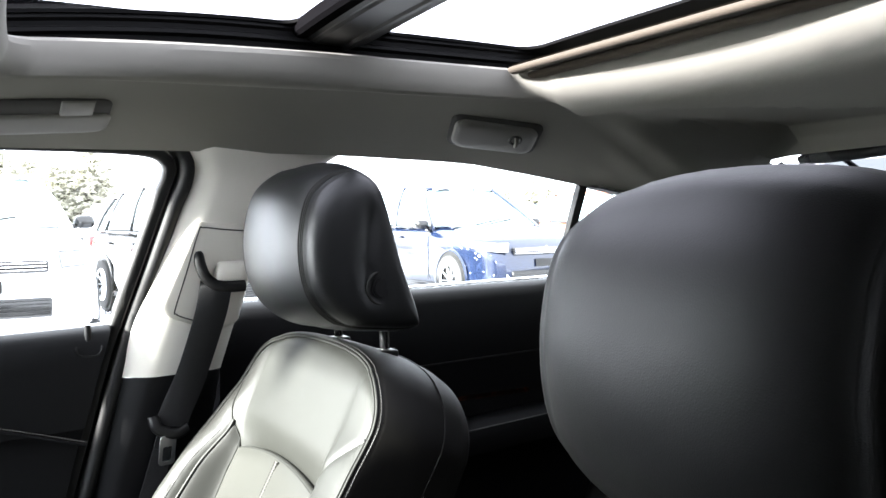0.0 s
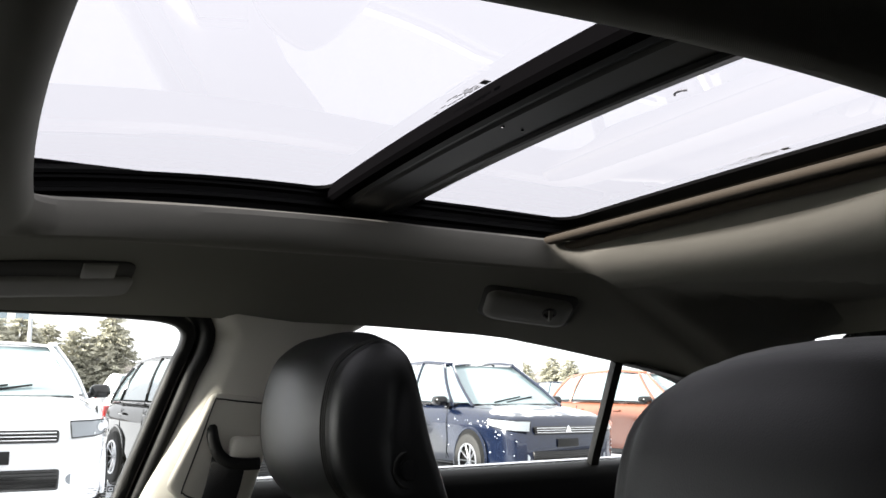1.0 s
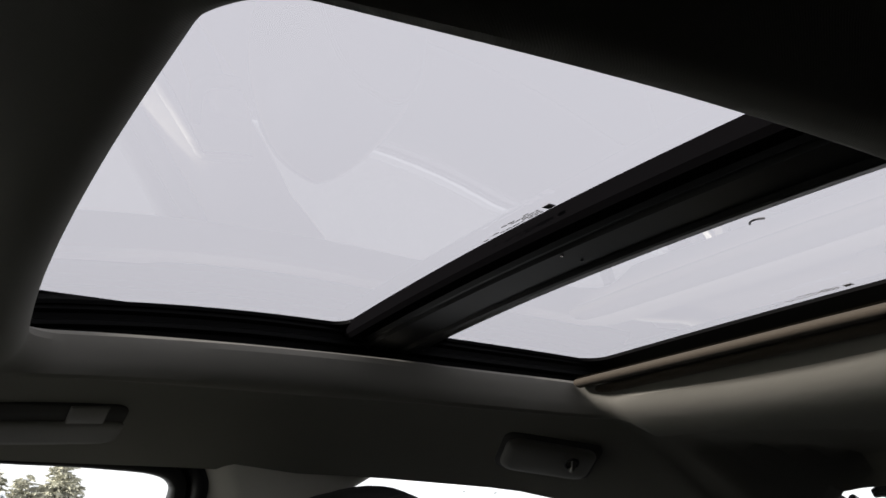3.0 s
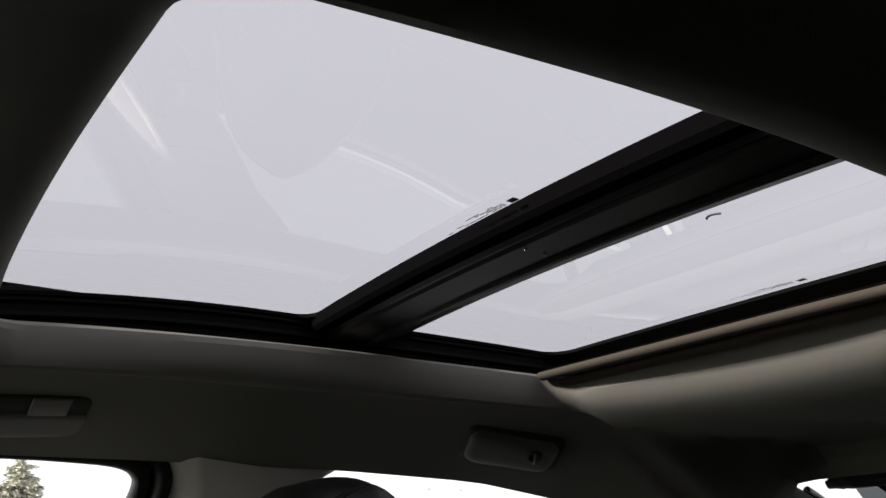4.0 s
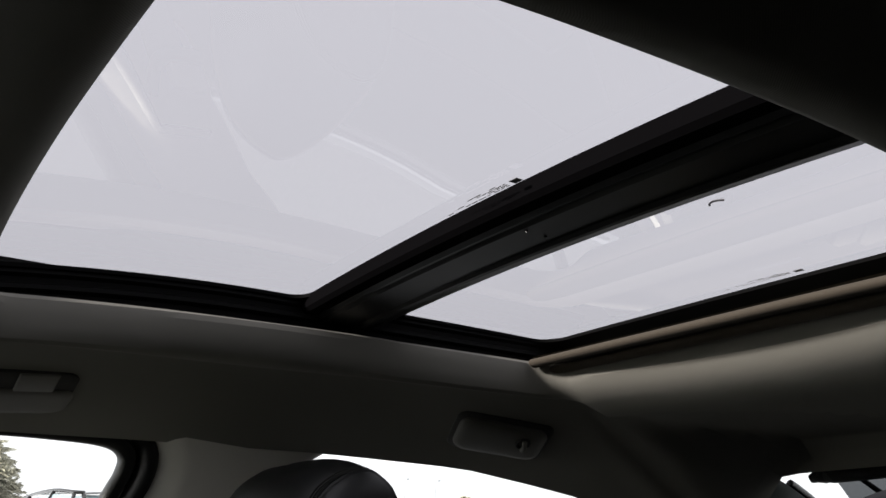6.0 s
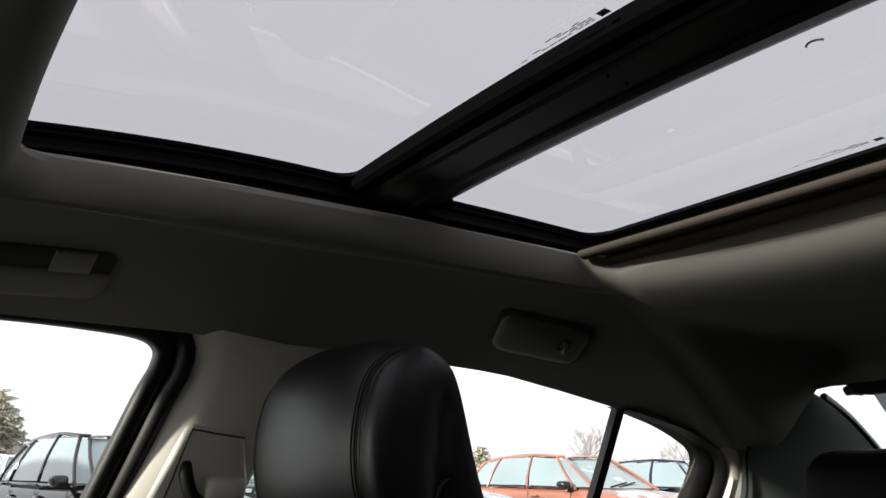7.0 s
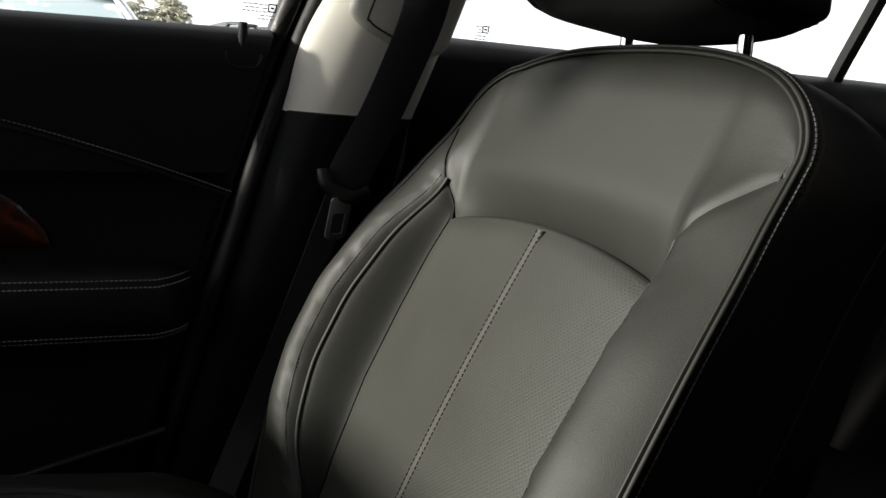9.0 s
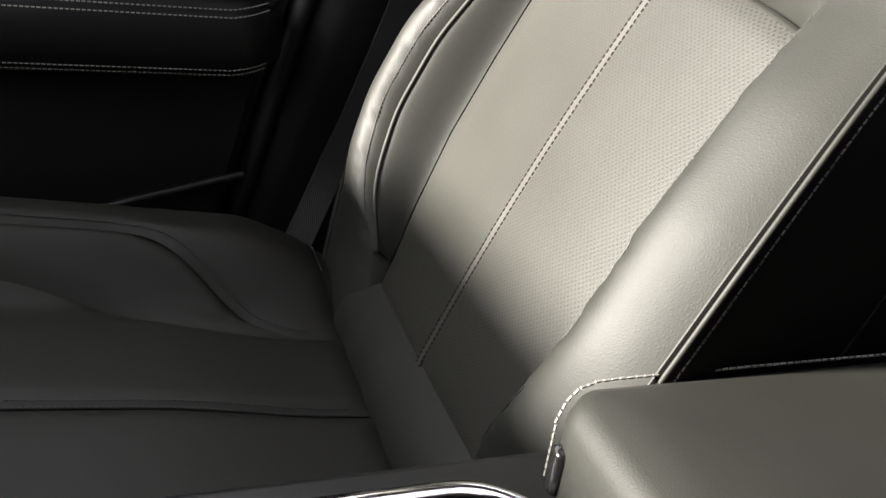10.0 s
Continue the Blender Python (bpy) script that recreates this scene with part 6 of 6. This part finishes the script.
def build_spruce(seed, tall):
    rng = random.Random(seed)
    t = thing("spruce_tree", (0, 0, 0), "grey-green spruce, paled for haze, with ragged drooping boughs", "tree", "far trees")
    part("trunk", tube([(0, 0, -1.0), (0.05, 0, tall * 0.4), (0, 0.03, tall)], tall * 0.022, 8, taper=0.02), BARK, t)
    verts, faces = [], []
    for i in range(420):
        z = tall * (0.07 + 0.91 * (1 - (1 - rng.random()) ** 0.62))
        k = 1 - z / tall
        reach = tall * 0.42 * k ** 0.55 + 0.12
        a = rng.uniform(0, 2 * math.pi)
        ln = reach * rng.uniform(0.55, 1.12)
        m = max(3, int(ln / 0.22))
        for j in range(m):
            f = (j + 0.7) / m
            c = Vector((math.cos(a) * ln * f, math.sin(a) * ln * f, z - ln * 0.22 * f * f + 0.18 * ln * f + rng.uniform(-0.12, 0.12)))
            for q in range(5):
                b = a + rng.uniform(-1.4, 1.4)
                d = Vector((math.cos(b), math.sin(b), rng.uniform(-0.8, 0.35))).normalized()
                w = d.cross(Vector((rng.uniform(-1, 1), rng.uniform(-1, 1), rng.uniform(-1, 1)))).normalized() * rng.uniform(0.06, 0.13)
                L = rng.uniform(0.25, 0.55)
                n = len(verts)
                verts += [c + w, c - w, c + d * L]
                faces.append((n, n + 1, n + 2))
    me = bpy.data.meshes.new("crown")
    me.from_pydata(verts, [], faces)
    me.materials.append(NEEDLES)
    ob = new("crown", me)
    ob.parent = t
    return t


def build_bare_tree(seed, tall):
    rng = random.Random(seed)
    t = thing("bare_tree", (0, 0, 0), "leafless winter tree with fine branching twigs", "tree", "far trees")
    trunk, twigs = bmesh.new(), bmesh.new()

    def grow(p, d, ln, r, level):
        pts = [p]
        q, w = p.copy(), d.copy()
        for k in range(4):
            w = (w + Vector((rng.uniform(-1, 1), rng.uniform(-1, 1), rng.uniform(-0.3, 0.6))) * 0.16).normalized()
            q = q + w * ln / 4
            pts.append(q.copy())
        tube(pts, r, 5 if level else 7, trunk if level < 2 else twigs, taper=r * 0.6)
        if level >= 4:
            return
        for k in range(4 if level else 6):
            f = rng.uniform(0.35, 1.0)
            s = pts[min(4, int(f * 4))]
            side = Vector((rng.uniform(-1, 1), rng.uniform(-1, 1), rng.uniform(0.1, 0.9))).normalized()
            grow(s, (w * 0.6 + side * 0.8).normalized(), ln * rng.uniform(0.5, 0.72), r * 0.60, level + 1)
    grow(Vector((0, 0, -0.6)), Vector((0, 0, 1)), tall * 0.42, tall * 0.0105, 0)
    part("trunk", trunk, BARK, t)
    part("crown", twigs, TWIGS, t)
    return t


rng = random.Random(7)
spruce_a, spruce_b = build_spruce(1, 8.0), build_spruce(2, 6.2)
bare_a, bare_b, bare_c = build_bare_tree(4, 5.6), build_bare_tree(9, 4.6), build_bare_tree(14, 3.6)


def at_bearing(deg, dist):
    """A place outside by its bearing from straight behind towards the passenger side."""
    return -dist * math.sin(radians(deg)), dist * math.cos(radians(deg))


spots = [(bare_b, 80.0, 60, 1.0), (spruce_a, 82.8, 62, 0.80), (spruce_a, 86.4, 64, 0.70), (spruce_b, 89.6, 57, 0.86), (bare_b, 81.3, 55, 1.0), (bare_a, 87.1, 56, 1.0), (spruce_a, 92.6, 60, 0.78), (bare_a, 91, 54, 0.9), (spruce_b, 96, 62, 1.0),
         (spruce_a, 84.7, 62, 0.66), (spruce_b, 88, 60, 0.90), (spruce_b, 91, 64, 0.95), (spruce_a, 94, 66, 0.78), (bare_a, 79.2, 60, 1.0), (bare_b, 78, 66, 1.1), (spruce_b, 97, 58, 1.1), (spruce_a, 101, 62, 0.9),
         (bare_c, 76, 70, 1.1), (bare_b, 73, 74, 1.0), (bare_c, 70, 78, 1.1), (spruce_b, 53.8, 95, 0.78), (spruce_b, 52.6, 92, 0.72), (spruce_a, 55.6, 96, 0.55), (bare_a, 58.6, 80, 1.1), (bare_b, 57.4, 84, 1.1),
         (bare_a, 45.4, 58, 1.55), (bare_b, 39.7, 58, 1.75), (bare_b, 38.2, 80, 1.3), (bare_c, 36.8, 80, 1.4), (bare_c, 41.6, 90, 1.2), (bare_b, 43.0, 92, 1.1), (bare_c, 48.0, 88, 1.3), (bare_c, 46.8, 90, 1.1), (bare_b, 62, 76, 0.9), (bare_c, 65, 80, 0.9), (bare_b, 28, 66, 1.0), (spruce_b, 24, 80, 1.0)]
used = set()
for tree, deg, dist, sc in spots:
    x, y = at_bearing(deg, dist)
    m = pose(x, y, 0.55 if dist < 70 else 0.6, 0, 0, rng.uniform(0, 360)) @ Matrix.Scale(sc, 4)
    if tree.name in used:
        copy_thing(tree, m @ Matrix.Scale(1 / tree.scale.x, 4))
        continue
    used.add(tree.name)
    tree.matrix_basis = m

bm = bmesh.new()
for deg, dist, w, h in ((60, 150, 60, 5), (80, 150, 50, 6), (40, 150, 60, 5), (98, 140, 60, 7), (22, 160, 60, 5)):
    x0, y0 = at_bearing(deg, dist)
    ax = Vector((-math.cos(radians(deg)), -math.sin(radians(deg)), 0))
    for i in range(420):
        c = Vector((x0, y0, 0)) + ax * rng.uniform(-w / 2, w / 2) + Vector((rng.uniform(-6, 6), rng.uniform(-6, 6), 0.8))
        hh = h * rng.uniform(0.35, 1.0)
        a = bm.verts.new(c + ax * 0.4)
        b = bm.verts.new(c - ax * 0.4)
        tip = bm.verts.new(c + Vector((rng.uniform(-0.8, 0.8), rng.uniform(-0.8, 0.8), hh)))
        s1 = bm.verts.new(c + ax * rng.uniform(0.5, 1.6) + Vector((0, 0, hh * 0.6)))
        s2 = bm.verts.new(c - ax * rng.uniform(0.5, 1.6) + Vector((0, 0, hh * 0.6)))
        bm.faces.new((a, s1, tip))
        bm.faces.new((b, tip, s2))
far = part("far_woods", bm, TWIGS, smooth=False)
tagged(far, "hazy belt of bare winter woods", "woods", kind="stuff")


def build_pole(deg, dist, tall):
    x, y = at_bearing(deg, dist)
    t = thing("street_lamp", (x, y, 0), "tall pale car park lamp post", "lamp post", "lamp posts")
    part("post", tube([(x, y, -0.2), (x, y, tall * 0.5), (x, y, tall)], 0.10, 10, taper=0.06), POLE, t)
    part("foot", disc((x, y, 0.35), (0, 0, 1), 0.25, 0.9, 16, bevel=0.03), CONCRETE, t)
    part("arm", tube([(x, y, tall), (x + 0.6, y - 0.3, tall + 0.1), (x + 1.2, y - 0.6, tall + 0.1)], 0.04, 8), POLE, t)
    part("lamp_head", box((x + 0.9, y - 0.75, tall + 0.04), (x + 1.5, y - 0.45, tall + 0.18), 0.04), POLE, t)


for deg, dist, tall in ((87.7, 40, 9.0), (55.8, 70, 5.2), (57.8, 75, 5.6), (37.6, 58, 5.6)):
    build_pole(deg, dist, tall)

bx, by = at_bearing(88.5, 120)
house = thing("office_building", (bx, by, 0), "far pale office block beyond the trees", "building")
part("wall", box((bx - 8, by - 14, -0.5), (bx + 8, by + 4.7, 26), 0.1), CONCRETE, house)
part("roof", box((bx - 8.3, by - 14.3, 26), (bx + 8.3, by + 5.0, 26.6), 0.1), CONCRETE, house)
for k in range(7):
    for j in range(6):
        y0 = by - 12.6 + j * 2.6
        w = part("window", box((bx + 7.9, y0, 2 + k * 3.4), (bx + 8.12, y0 + 1.7, 4.2 + k * 3.4), 0.05), CARGLASS, house)
        part("sill", box((bx + 7.95, y0 - 0.1, 1.86 + k * 3.4), (bx + 8.3, y0 + 1.8, 2.0 + k * 3.4), 0.02), CONCRETE, w)
